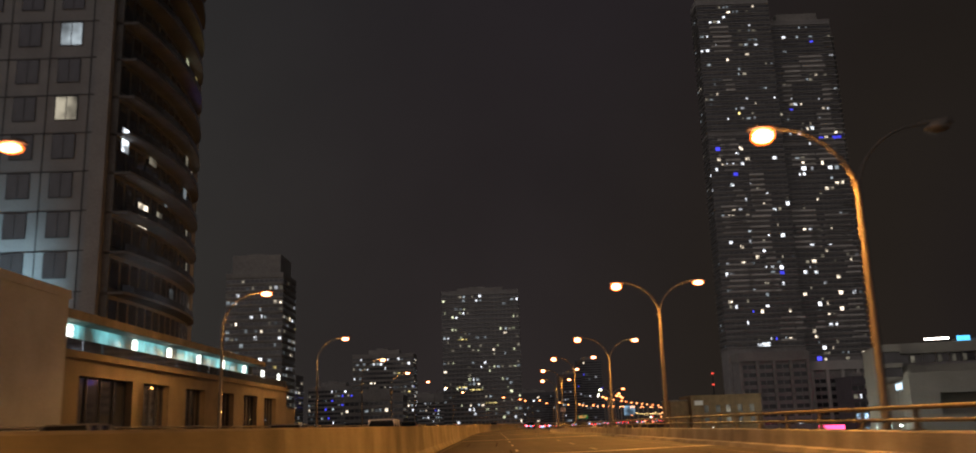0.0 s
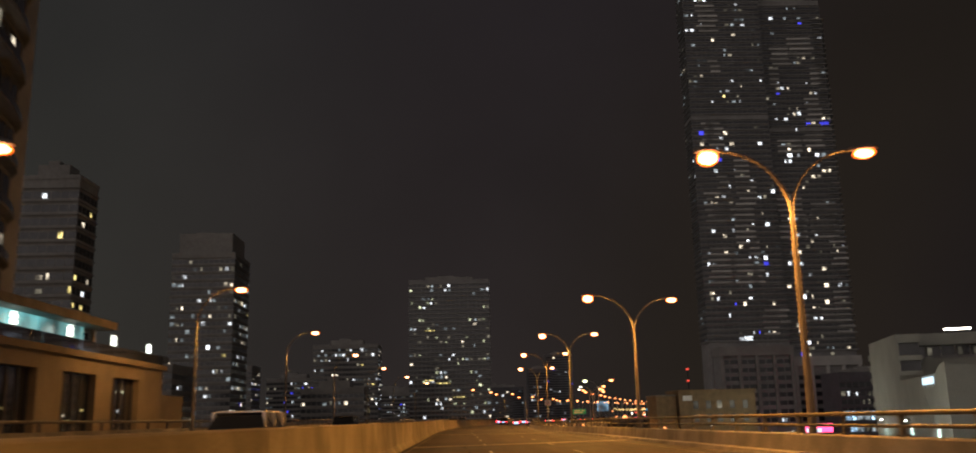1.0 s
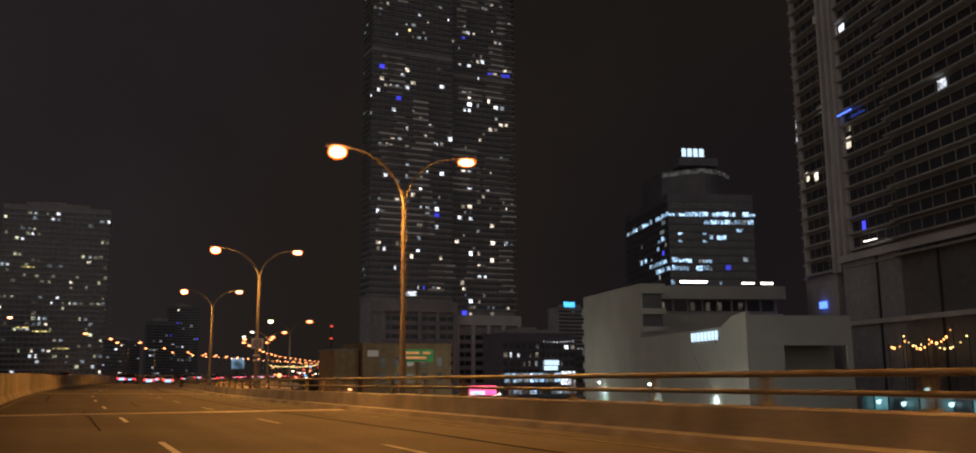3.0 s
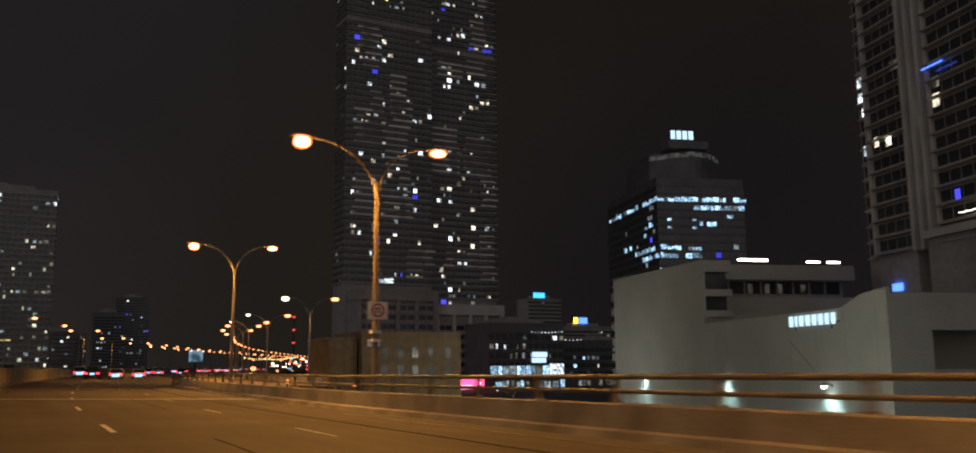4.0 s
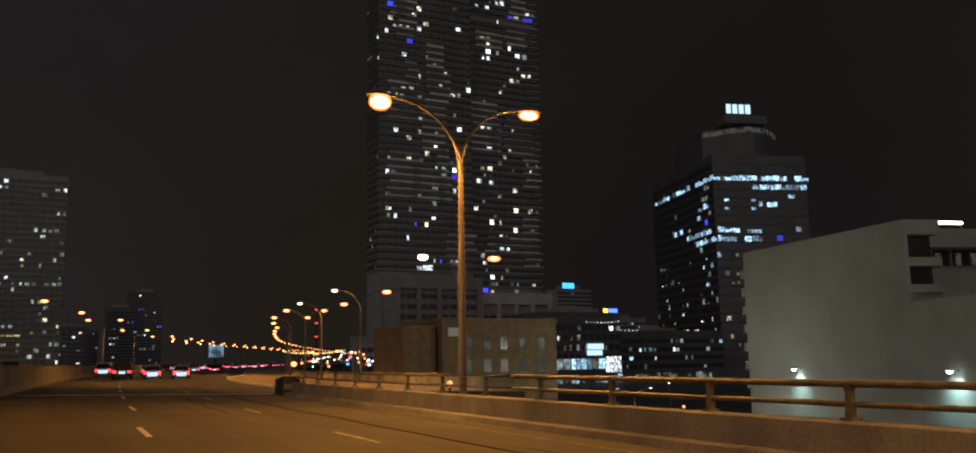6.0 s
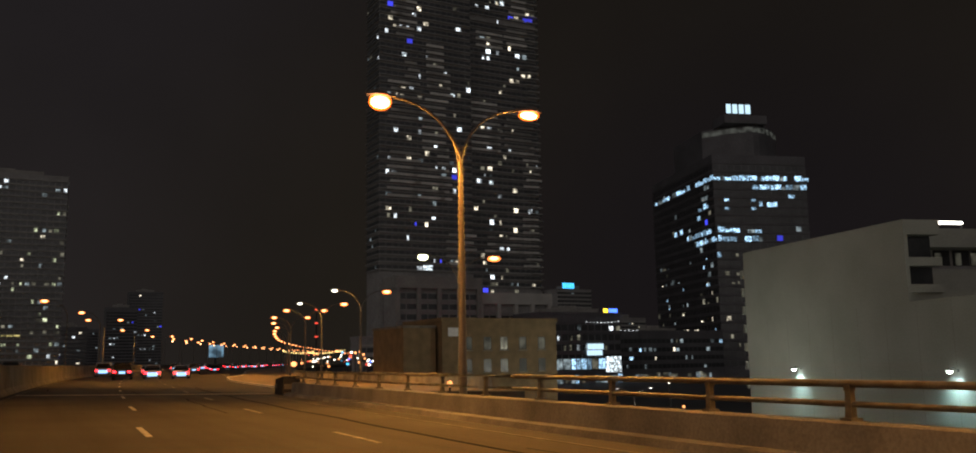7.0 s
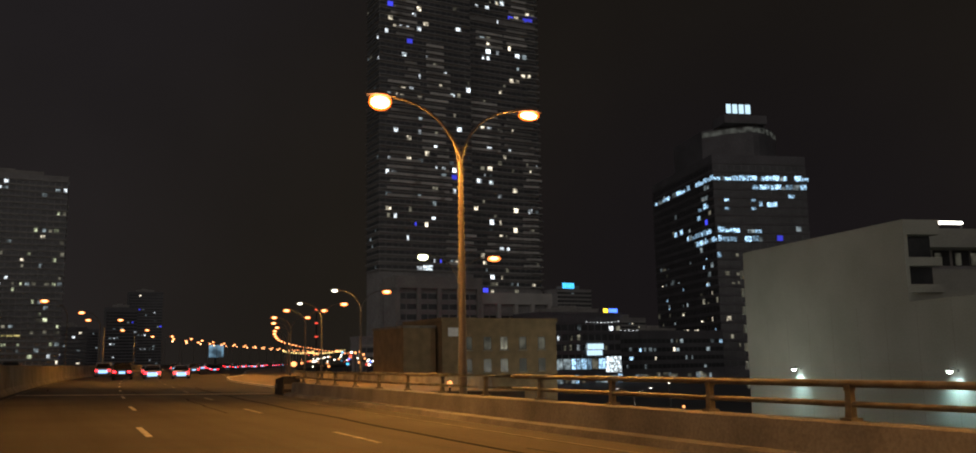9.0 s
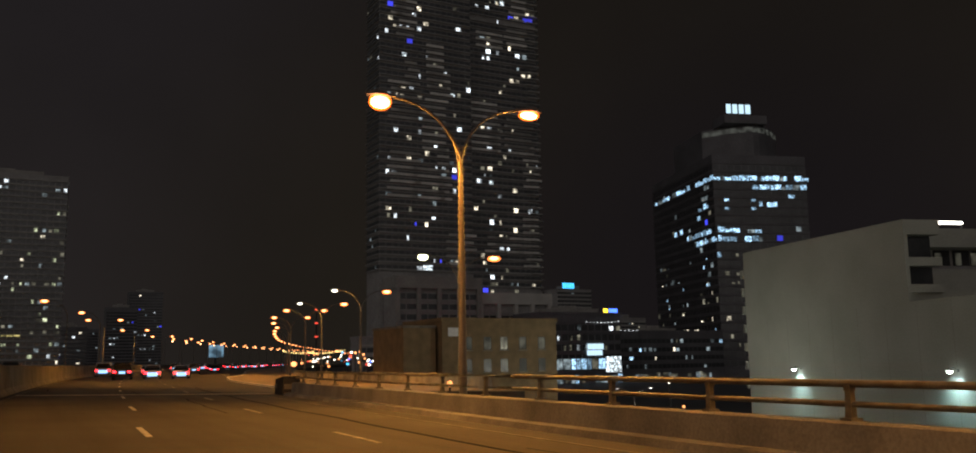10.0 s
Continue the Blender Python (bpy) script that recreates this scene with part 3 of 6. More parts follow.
# along the line, across, height of the bowls; the feet stand on brackets outside the parapet
for i, (s, lat, z) in enumerate(((0.5, 10.5, 9.3), (29.9, 10.62, 9.3), (60.1, 10.37, 9.52), (90.2, 10.97, 8.72), (119.9, 10.26, 9.3), (150.3, 10.49, 9.58), (179.6, 10.52, 9.32))):
    x, y, _ = on_road(s, lat)
    m = pose(x, y, z - 9.02, 0, 0, -math.degrees(line(s)[2]))
    if i == 0:
        double.matrix_basis = m
    elif i == 1:
        street_lamp("tall steel street lamp with one arm lit orange and one dark", (-1, 1), (LENS, LENS_OFF), -1.2, "street lamps along the parapet").matrix_basis = m
    elif i in (3, 5, 6):
        street_lamp("tall steel street lamp with a longer arm over the road", (-1, 1), (LENS, LENS), -1.2, "street lamps along the parapet", reaches=(2.3, 2.12) if i == 6 else (2.55, 2.2), lift=0.28 if i == 3 else 0.0).matrix_basis = m
    else:
        copy_thing(double, m)
    for side, power in ((-2.6, LAMP_W), (2.6, LAMP_W * 0.7)):
        if side < 0 or s > 40:
            bulb("sodium_lamp_light", m @ Vector((side, 0, 8.52)), power)
            if s > 20:
                bowl_glow(m @ Vector((side * 0.85, 0, 8.3)), 0.028)
single = street_lamp("tall steel street lamp with one curved arm and an orange lamp", (1,), (LENS,), 0.0, "street lamps along the far side")
for i, s in enumerate([1.0, 29.0, 57.75, 86.4, 114.0, 143.0, 172.0, 201.0, 230.0]):
    m = road_pose(s, -16.0, 0.0)
    if i == 0:
        single.matrix_basis = m
    else:
        copy_thing(single, m)
    if s < 160:
        bulb("sodium_lamp_light", on_road(s, -13.4, 8.5), LAMP_W * (0.34 if s < 20 else 0.26), (1.0, 0.52, 0.19))
    if s > 20:
        bowl_glow(m @ Vector((1.9, 0, 8.0)), 0.09)
for s in range(480, 800, 24):
    copy_thing(single, road_pose(s, -16.0))
median = street_lamp("steel street lamp with two arms standing on the median", (-1, 1), (LENS_FAR, LENS_FAR), 0.0, "street lamps on the far median")
for i, s in enumerate([320.0, 368.0, 416.0] + [440.0 + 23 * i for i in range(19)]):
    m = road_pose(s, -5.4 if s < 430 else -3.4, 0.0)
    if i == 0:
        median.matrix_basis = m
    else:
        copy_thing(median, m)
    if i < 2:
        bulb("sodium_lamp_light", on_road(s, -2.9, 8.4), LAMP_W)
lone = street_lamp("steel street lamp with one arm over the far carriageway", (-1,), (LENS_FAR,), 0.0, "street lamps on the far median")
lone.matrix_basis = road_pose(272.0, -5.4)
copy_thing(lone, road_pose(296.0, -3.6))
# extra sodium light without a pole, added to brighten the road here
bulb("sodium_lamp_light", on_road(240.0, 3.0, 8.4), LAMP_W * 0.6)
mixed = street_lamp("steel ramp street lamp with one white and one orange lamp", (-1, 1), (LENS_WHITE, LENS_FAR), 0.0, "street lamps along the ramp", 8.75)
mixed.matrix_basis = pose(26.4, 208.7, -0.3, 0, 0, -8)
bulb("white_lamp_light", (23.9, 208.9, 8.1), 2500, (0.9, 1.0, 0.8))
bulb("sodium_lamp_light", (28.8, 208.5, 8.2), LAMP_W * 0.6)
pale = street_lamp("steel ramp street lamp with a pale and an orange lamp", (-1, 1), (LENS_PALE, LENS_FAR), 0.0, "street lamps along the ramp", 8.75)
pale.matrix_basis = road_pose(238.5, 22.9)
copy_thing(pale, road_pose(258.0, 22.7))
for s in (238.5, 258.0, 277.5, 297.0, 316.5):
    bowl_glow(on_road(s, 21.6, 7.4), 0.07)
# lights added apart from the ramp's poles, to brighten its pavement
for s in (225.0, 262.0, 300.0):
    bulb("sodium_lamp_light", on_road(s, 17.5, 8.2), LAMP_W * 1.2)
ramp_lamp = street_lamp("steel ramp street lamp with two orange lamps", (-1, 1), (LENS_FAR, LENS_FAR), -0.36, "street lamps along the ramp", 8.75)
ramp_lamp.matrix_basis = road_pose(277.5, 23.6, 0.35)
copy_thing(ramp_lamp, road_pose(297.0, 23.8, 0.35))
ramp_single = street_lamp("steel ramp street lamp with one orange lamp", (-1,), (LENS_FAR,), -0.36, "street lamps along the ramp", 8.75)
for i in range(30):
    s = 316.5 + 19.5 * i
    m = road_pose(s, 22.5 + ramp_out(s), 0.35)
    if i == 0:
        ramp_single.matrix_basis = m
    else:
        copy_thing(ramp_single, m)

# ---- sign on a lamp pole
sign = thing("road_sign", "white square sign with a red ring on a lamp pole", "road sign", road_pose(150.3, 10.49, 3.56))
g = Shape()
g.box(-0.39, -0.28, -0.33, 0.39, -0.255, 0.33)
part("sign_plate", g, SIGN_WHITE, sign)
g = Shape()
for a in range(24):
    p, q = 2 * math.pi * a / 24, 2 * math.pi * (a + 1) / 24
    g.face([(r * math.cos(w), -0.286, r * math.sin(w)) for r, w in ((0.19, p), (0.19, q), (0.26, q), (0.26, p))])
part("ring", g, SIGN_RED, sign, "red ring")
g = Shape()
g.box(-0.11, -0.287, -0.13, -0.06, -0.283, 0.10)
g.box(-0.06, -0.287, 0.05, 0.08, -0.283, 0.10)
g.box(0.04, -0.287, -0.10, 0.09, -0.283, 0.05)
part("symbol", g, SIGN_BLACK, sign, "black arrow")
g = Shape()
g.box(-0.17, -0.25, -0.04, 0.17, 0.14, 0.04)
part("clamp", g, STEEL, sign)
for z in (-0.78, -1.1):
    g = Shape()
    g.box(-0.17, -0.19, z - 0.05, 0.17, 0.19, z + 0.05)
    part("pole_band", g, SIGN_WHITE, sign)


# ---- buildings
GRID = -17.2     # the turn of the street grid on the right, in degrees


def window_mesh(name, w, h, panes, mat, frame_mat=None):
    """A lit window facing -y, its foot at z = 0: panes between dark bars, in a frame that stands proud."""
    shape = Shape()
    gap = 0.07
    pw = (w - gap * (panes + 1)) / panes
    shape.box(-w / 2, -0.03, 0, w / 2, 0.0, h, 1)
    for i in range(panes):
        x = -w / 2 + gap + i * (pw + gap)
        shape.face([(x, -0.045, gap), (x + pw, -0.045, gap), (x + pw, -0.045, h - gap), (x, -0.045, h - gap)], 0)
    return shape.mesh(name, [mat, frame_mat or FRAME])


WINDOW_CACHE = {}


def lit_window(parent, m, w, h, panes, mat):
    key = (round(w, 2), round(h, 2), panes, mat.name)
    if key not in WINDOW_CACHE:
        WINDOW_CACHE[key] = window_mesh("window", w, h, panes, mat)
    return part("window", WINDOW_CACHE[key], None, parent, at=m)


def facade(tower, rng, m, width, z0, z1, storey, bay, lit, mix, glass, slab=0.0, slab_objects=True, win=(0.62, 0.58), ribs=0.0, clusters=0.25, slab_mat=None, slab_h=0.22, sizes=(0.55, 0.8, 1.0)):
    """One face of a tower in the plane m (x along, -y outwards): dark glazing, projecting floor slabs, lit windows."""
    cols, rows = max(1, round(width / bay)), max(1, int((z1 - z0) / storey))
    bay = width / cols
    w, h = bay * win[0], storey * win[1]
    for r in range(rows):
        run = None
        for c in range(cols):
            x, z = -width / 2 + (c + 0.5) * bay, z0 + r * storey + storey * 0.22
            glass.append((m, x, z, w, h))
            chance = lit * (0.55 + 0.9 * noise.noise((c * 0.45 + width, r * 0.35, z1 * 0.1)) + 0.45)
            hot = rng.random() < (clusters if run else 0) + chance * (1 - clusters)
            run = None
            if hot:
                mat = rng.choices([k for k, _ in mix], [v for _, v in mix])[0]
                run = mat
                size = rng.choice(sizes)
                lit_window(tower, m @ pose(x + (1 - size) * w * rng.uniform(-0.5, 0.5), -0.04, z), round(w * size, 1), round(h * rng.choice((0.8, 1.0)), 1), rng.choice((1, 2, 3)), mat)
    if slab:
        shape = Shape()
        shape.box(-width / 2, -slab, 0, width / 2, -0.02, slab_h)
        me = shape.mesh("floor_slab", slab_mat or SLAB)
        for r in range(rows + 1):
            part("floor_slab", me, None, tower, at=m @ pose(0, 0, z0 + r * storey - 0.1))
    if ribs:
        shape = Shape()
        count = max(1, round(width / ribs))
        for i in range(count + 1):
            x = -width / 2 + width * i / count
            shape.box(x - 0.25, -slab - 0.12, z0, x + 0.25, -0.02, z1)
        part("facade_rib", shape, DARK_CONCRETE, tower, at=m)


def glaze(tower, glass):
    """All the dark panes of a tower, as one part."""
    shape = Shape()
    for m, x, z, w, h in glass:
        shape.face([m @ Vector((x + a * w / 2, -0.012, z + b * h)) for a, b in ((-1, 0), (1, 0), (1, 1), (-1, 1))])
    tagged(part("glazing", shape, GLASS, tower), kind="stuff")


RESIDENTIAL = ((LIT_WARM, 3), (LIT_COOL, 4.5), (LIT_DIM, 5), (LIT_HAZE, 9), (LIT_YELLOW, 0.5), (LIT_BLUE, 0.9))


def block(name, label, at, w, d, z0, z1, seed, storey=3.0, bay=3.2, lit=0.08, mix=RESIDENTIAL, faces="sw", slab=0.5, wall=None, ribs=0.0, roof=(0.5, 0.5, 4.0), win=(0.92, 0.52), category="building", slab_mat=None, win_z0=None):
    """A building: body, roof box, dark glazing, slabs and lit windows on the faces that show. The plan is centred on at; s looks to -y."""
    rng = random.Random(seed)
    tower = thing(name, label, category, at)
    shape = Shape()
    shape.box(-w / 2, -d / 2, z0, w / 2, d / 2, z1)
    shape.box(-w / 2 - 0.15, -d / 2 - 0.15, z1, w / 2 + 0.15, d / 2 + 0.15, z1 + 0.9)
    part("body", shape, wall or TOWER_DARK, tower)
    if roof:
        shape = Shape()
        shape.box(-w / 2 * roof[0], -d / 2 * roof[1], z1 + 0.8, w / 2 * roof[0], d / 2 * roof[1], z1 + roof[2])
        shape.box(-w / 2 * roof[0] * 0.5, -d / 2 * roof[1] * 0.6, z1 + roof[2], w / 2 * roof[0] * 0.2, d / 2 * roof[1] * 0.4, z1 + roof[2] + 1.2)
        part("roof_house", shape, DARK_CONCRETE, tower)
    glass = []
    for f in faces:
        m, width = {"s": (pose(0, -d / 2, 0), w), "n": (pose(0, d / 2, 0, 0, 0, 180), w), "w": (pose(-w / 2, 0, 0, 0, 0, -90), d), "e": (pose(w / 2, 0, 0, 0, 0, 90), d)}[f]
        facade(tower, rng, m, width, win_z0 if win_z0 is not None else z0 + 4, z1 - 0.5, storey, bay, lit, mix, glass, slab, ribs=ribs, win=win, slab_mat=slab_mat or wall, sizes=(0.4, 0.6, 0.8))
    glaze(tower, glass)
    return tower


# twin condominium towers beyond the bend: long bands of glass, balcony fronts in stacks, scattered lit rooms
def twin_tower(label, x0, x1, y0, depth, top, z0, seed, bright, plain, faint, blue):
    rng = random.Random(seed)
    w, storey = x1 - x0, 2.95
    tower = thing("condominium_tower", label, "building", pose((x0 + x1) / 2, y0 + depth / 2, 0))
    shape = Shape()
    shape.box(-w / 2, -depth / 2, GROUND_Z, w / 2, depth / 2, top)
    shape.box(-w / 2 - 0.15, -depth / 2 - 0.15, top, w / 2 + 0.15, depth / 2 + 0.15, top + 0.9)
    part("body", shape, TOWER_DARK, tower)
    shape = Shape()
    shape.box(-w * 0.35, -depth * 0.35, top + 0.8, w * 0.35, depth * 0.35, top + 7)
    part("roof_house", shape, DARK_CONCRETE, tower)
    glass = []
    south, west = pose(0, -depth / 2, 0), pose(-w / 2, 0, 0, 0, 0, -90)
    middle = z0 + storey * 41
    for m, width in ((south, w), (west, depth)):
        facade(tower, rng, m, width, z0, middle, storey, 2.7, 0.05, RESIDENTIAL, glass, 0.7, win=(0.95, 0.5), sizes=(0.3, 0.5, 0.7), slab_mat=TOWER_DARK)
        facade(tower, rng, m, width, middle, top - 0.5, storey, 2.7, 0.15, RESIDENTIAL, glass, 0.7, win=(0.95, 0.5), sizes=(0.3, 0.5, 0.8), slab_mat=TOWER_DARK)
    glaze(tower, glass)
    # stacks of balcony fronts
    fronts = {}
    for stack in range(15):
        run, first, floors = rng.choice((5.4, 8.1, 10.8, 13.5)), rng.randrange(0, int((top - z0) / storey) - 8), rng.randrange(3, 9)
        at = rng.uniform(-w / 2, w / 2 - run)
        if run not in fronts:
            shape = Shape()
            shape.box(0, -0.86, 0.1, run, -0.72, 1.15)
            fronts[run] = shape.mesh("balcony_front", BALCONY)
        for i in range(floors):
            part("balcony_front", fronts[run], None, tower, at=south @ pose(at + rng.choice((0, 0, 1.35)), 0, z0 + (first + i) * storey))
    # rooms that stand out: along the face from its middle, floor
    for rooms, mats, sizes in ((bright, (LIT_BRIGHT, LIT_COOL, LIT_COOL, LIT_WARM), (1.5, 2.0, 2.4)), (plain, (LIT_COOL, LIT_WARM, LIT_DIM), (0.9, 1.3, 2.0)), (faint, (LIT_HAZE, LIT_DIM), (1.6, 2.4)), (blue, (LIT_BLUE,), (2.6,))):
        for x, floor in rooms:
            lit_window(tower, south @ pose(x - (x0 + x1) / 2, -0.1, z0 + floor * storey + 0.35), rng.choice(sizes), rng.choice((1.7, 2.0, 2.2)), rng.choice((1, 2, 2)), rng.choice(mats))
    return tower


twin_tower("very tall dark condominium tower with many small lit windows", 124.5, 166.0, 481, 14, 238, 37, 11,
    ((129.2, 35), (145.2, 35), (160.3, 35), (127.6, 33), (135.3, 30), (157.3, 25), (160.3, 20), (149.3, 17), (145.4, 16), (152.9, 14), (127.9, 13), (130.8, 13), (157.7, 11), (144.9, 6), (141.7, 0), (144.2, 0), (146.4, 0)),
    ((142.1, 37), (142.0, 34), (142.2, 27), (151.8, 26), (164.7, 27), (134.9, 25), (138.5, 25), (142.2, 24), (164.7, 26), (158.1, 22), (131.6, 19), (142.1, 19), (149.7, 19), (137.4, 18), (137.3, 15), (149.5, 14), (157.8, 14), (127.9, 8), (137.8, 8), (128.4, 7), (131.3, 7), (159.8, 6), (136.7, 4)),
    ((149.6, 29), (160.2, 25), (142.3, 15), (152.9, 13), (148.9, 11), (128.4, 10), (148.5, 9)), ((129.2, 37), (137.8, 32), (157.7, 13)))
right_twin = twin_tower("very tall dark condominium tower with rounded corner balconies beside its twin", 168.5, 203.0, 488, 30, 226, 32, 12,
    ((178.2, 42), (185.8, 43), (193.1, 41), (178.4, 36), (178.4, 35), (178.3, 34), (193.3, 35), (196.1, 32), (199.0, 32), (190.1, 31), (178.3, 23), (178.2, 20), (185.8, 19), (178.3, 17), (173.0, 15), (178.8, 15), (190.6, 14), (171.3, 11), (190.9, 11), (198.2, 11), (183.4, 5), (186.5, 5), (178.5, -1)),
    ((183.2, 43), (183.4, 40), (178.5, 37), (183.1, 35), (175.8, 34), (189.2, 36), (193.0, 31), (184.3, 29), (176.1, 27), (175.0, 23), (189.9, 23), (183.3, 18), (174.6, 17), (197.2, 18), (198.7, 17), (189.8, 17), (183.0, 13), (175.0, 12), (178.8, 9), (183.0, 9), (190.4, 8), (198.9, 8), (174.0, 4), (186.0, 2), (178.6, 1), (183.2, 1), (190.4, -1)),
    ((175.4, 37), (184.1, 36), (196.9, 35), (183.3, 23), (178.5, 0)), ((190.2, 41), (197.7, 41), (200.3, 41), (175.2, -1)))
g = Shape()
arc = [(17.25 + 2.3 * math.sin(a), -15.0 + 5.0 - 6.6 * math.cos(a)) for a in [math.pi / 2 * i / 6 for i in range(7)]]
g.prism([(12.0, -15.0), (12.0, -16.6)] + arc + [(17.25, -10.0)], 0.0, 0.26)
corner_slab = g.mesh("corner_balcony", BALCONY)
for i in range(63):
    part("corner_balcony", corner_slab, None, right_twin, at=pose(0, 0, 32 + 2.95 * i + 0.1))
# their low blocks, framed in pale concrete
for x0, x1, y, top, seed in ((126.0, 162.0, 474, 33.5, 3), (163.5, 197.0, 478, 28.2, 4)):
    w = x1 - x0
    low = block("podium_block", "podium of the twin towers with a pale concrete frame", pose((x0 + x1) / 2, y, 0), w, 12, GROUND_Z, top - 4.5, seed, 4.0, 4.6, 0.10, slab=0.25, roof=None, wall=TOWER_DARK, faces="s",
                mix=((LIT_DIM, 6), (LIT_COOL, 2), (LIT_BLUE, 1)))
    g = Shape()
    g.box(-w / 2 - 0.5, -7.4, top - 4.6, w / 2 + 0.5, 6, top)
    for i in range(5):
        x = -w / 2 + (w - 1.6) * i / 4
        g.box(x, -7.4, GROUND_Z, x + 1.6, -6.05, top - 4.6)
    part("concrete_frame", g, PALE_FRAME if seed == 4 else DARK_CONCRETE, low)

# far rounded tower straight ahead
far_tower = block("condominium_tower", "broad distant condominium tower with scattered yellow and white windows", pose(-8.5, 665, 0), 56, 30, GROUND_Z, 97, 21, 3.0, 2.9, 0.22, slab=0.6,
      mix=((LIT_WARM, 2.0), (LIT_COOL, 4.5), (LIT_DIM, 5), (LIT_HAZE, 6), (LIT_GREEN, 7), (LIT_BLUE, 0.5)), win=(0.9, 0.64), faces="se", roof=(0.6, 0.5, 4.0))
for x, z, w in ((-13.5, 62.0, 6.5), (-14.0, 28.0, 6.0), (-4.5, 26.0, 9.0), (6.0, 16.5, 8.0)):
    g = Shape()
    g.box(x - w / 2, -15.75, z, x + w / 2, -15.62, z + 0.7)
    part("light_strip", g, LIT_YELLOW, far_tower, "long yellow strip of light")
# dark tower on the far left with a stepped head
block("condominium_tower", "dark apartment tower with a stepped mechanical head", pose(-99, 385, 0), 24, 24, GROUND_Z, 66, 22, 3.0, 2.0, 0.24, slab=0.4, faces="se", roof=(0.85, 0.8, 9.0), wall=DARK_CONCRETE)
block("condominium_tower", "dark condominium tower with warm lit windows behind the podium", pose(-90, 228, 0), 14, 10, GROUND_Z, 55, 23, 3.0, 1.9, 0.26, slab=0.4, faces="se", mix=((LIT_WARM, 4), (LIT_YELLOW, 4), (LIT_COOL, 2), (LIT_DIM, 3)), wall=DARK_CONCRETE)
# lower blocks between them
for x, y, w, top, seed, li in ((-72, 600, 40, 48, 31, 0.25), (-112, 640, 34, 30, 32, 0.16), (-95, 300, 26, 18, 33, 0.10), (-54, 420, 26, 15, 34, 0.10), (-150, 560, 60, 34, 35, 0.14), (-190, 420, 50, 50, 36, 0.12), (-60, 800, 60, 26, 37, 0.2)):
    block("apartment_block", "distant low apartment block with lit windows", pose(x, y, 0), w, 22, GROUND_Z, top, seed, 3.0, 2.2, li * 1.35, slab=0.3, faces="se", wall=DARK_CONCRETE)
for x, y, w, top, seed in ((95, 1150, 30, 60, 41), (130, 1250, 36, 84, 42), (60, 1300, 50, 44, 43), (30, 900, 34, 30, 44)):
    block("distant_tower", "hazy distant tower with a few lit windows", pose(x, y, 0), w, 24, GROUND_Z, top, seed, 3.2, 3.4, 0.09, slab=0.3, faces="s", wall=OFFICE_DARK, mix=((LIT_COOL, 4), (LIT_HAZE, 6), (LIT_BLUE, 0.7), (LIT_WARM, 1)))

# office tower with lit floors and a curved crown
office = thing("office_tower", "dark glass office tower with brightly lit floors and a roof sign", "building", pose(275, 455, 0, 0, 0, GRID))
OW, OD = 46.0, 74.0
g = Shape()
g.box(0, 0, GROUND_Z, OW, OD, 92)
part("body", g, OFFICE_DARK, office)
g = Shape()
crown = [(3 + 38 * t, 2 + 14 * (1 - math.sin(math.pi * t))) for t in [i / 12 for i in range(13)]]
g.prism(crown + [(41, 50), (3, 50)], 92, 107)
part("crown", g, OFFICE_DARK, office, "curved crown")
g = Shape()
for (x0, y0), (x1, y1) in zip(crown, crown[1:]):
    g.face([(x0, y0 - 0.1, 103.5), (x1, y1 - 0.1, 103.5), (x1, y1 - 0.1, 106), (x0, y0 - 0.1, 106)])
part("crown_band", g, CROWN, office, "dimly lit band")
rng = random.Random(77)
glass = []
south, west = pose(OW / 2, 0, 0), pose(0, OD / 2, 0, 0, 0, -90)
for m, width in ((south, OW), (west, OD)):
    facade(office, rng, m, width, GROUND_Z + 4, 90, 4.0, 3.6, 0.035, ((LIT_OFFICE, 1), (LIT_HAZE, 6), (LIT_DIM, 3), (LIT_BLUE, 0.5)), glass, 0.25, win=(0.94, 0.62), slab_mat=OFFICE_DARK)
glaze(office, glass)
for z, a, b, m, width, density in ((80.0, -23, 22.5, south, OW, 0.92), (76.0, -4, 22.5, south, OW, 0.85), (72.0, -23, 15, south, OW, 0.35), (68.0, -23, 15, south, OW, 0.3), (56.0, -22, -1, south, OW, 0.9), (52.0, -22, -1, south, OW, 0.85), (56.0, 2, 12, south, OW, 0.3),
                                    (80.0, 18, 36.5, west, OD, 0.9), (80.0, -36, 10, west, OD, 0.75), (72.0, 24, 36.5, west, OD, 0.7), (68.0, 20, 36.5, west, OD, 0.3), (64.0, -20, 20, west, OD, 0.3), (56.0, 2, 36.5, west, OD, 0.75), (52.0, 14, 36.5, west, OD, 0.85), (60.0, -10, 34, west, OD, 0.2)):
    x = a
    while x < b:
        w = rng.choice((1.7, 3.4, 3.4))
        if rng.random() < density:
            lit_window(office, m @ pose(x + w / 2, -0.06, z + rng.choice((0, 0.3))), w, rng.choice((1.7, 2.3, 2.6)), 2 if w > 2 else 1, LIT_OFFICE if rng.random() < 0.85 else LIT_HAZE)
        x += w + 0.2
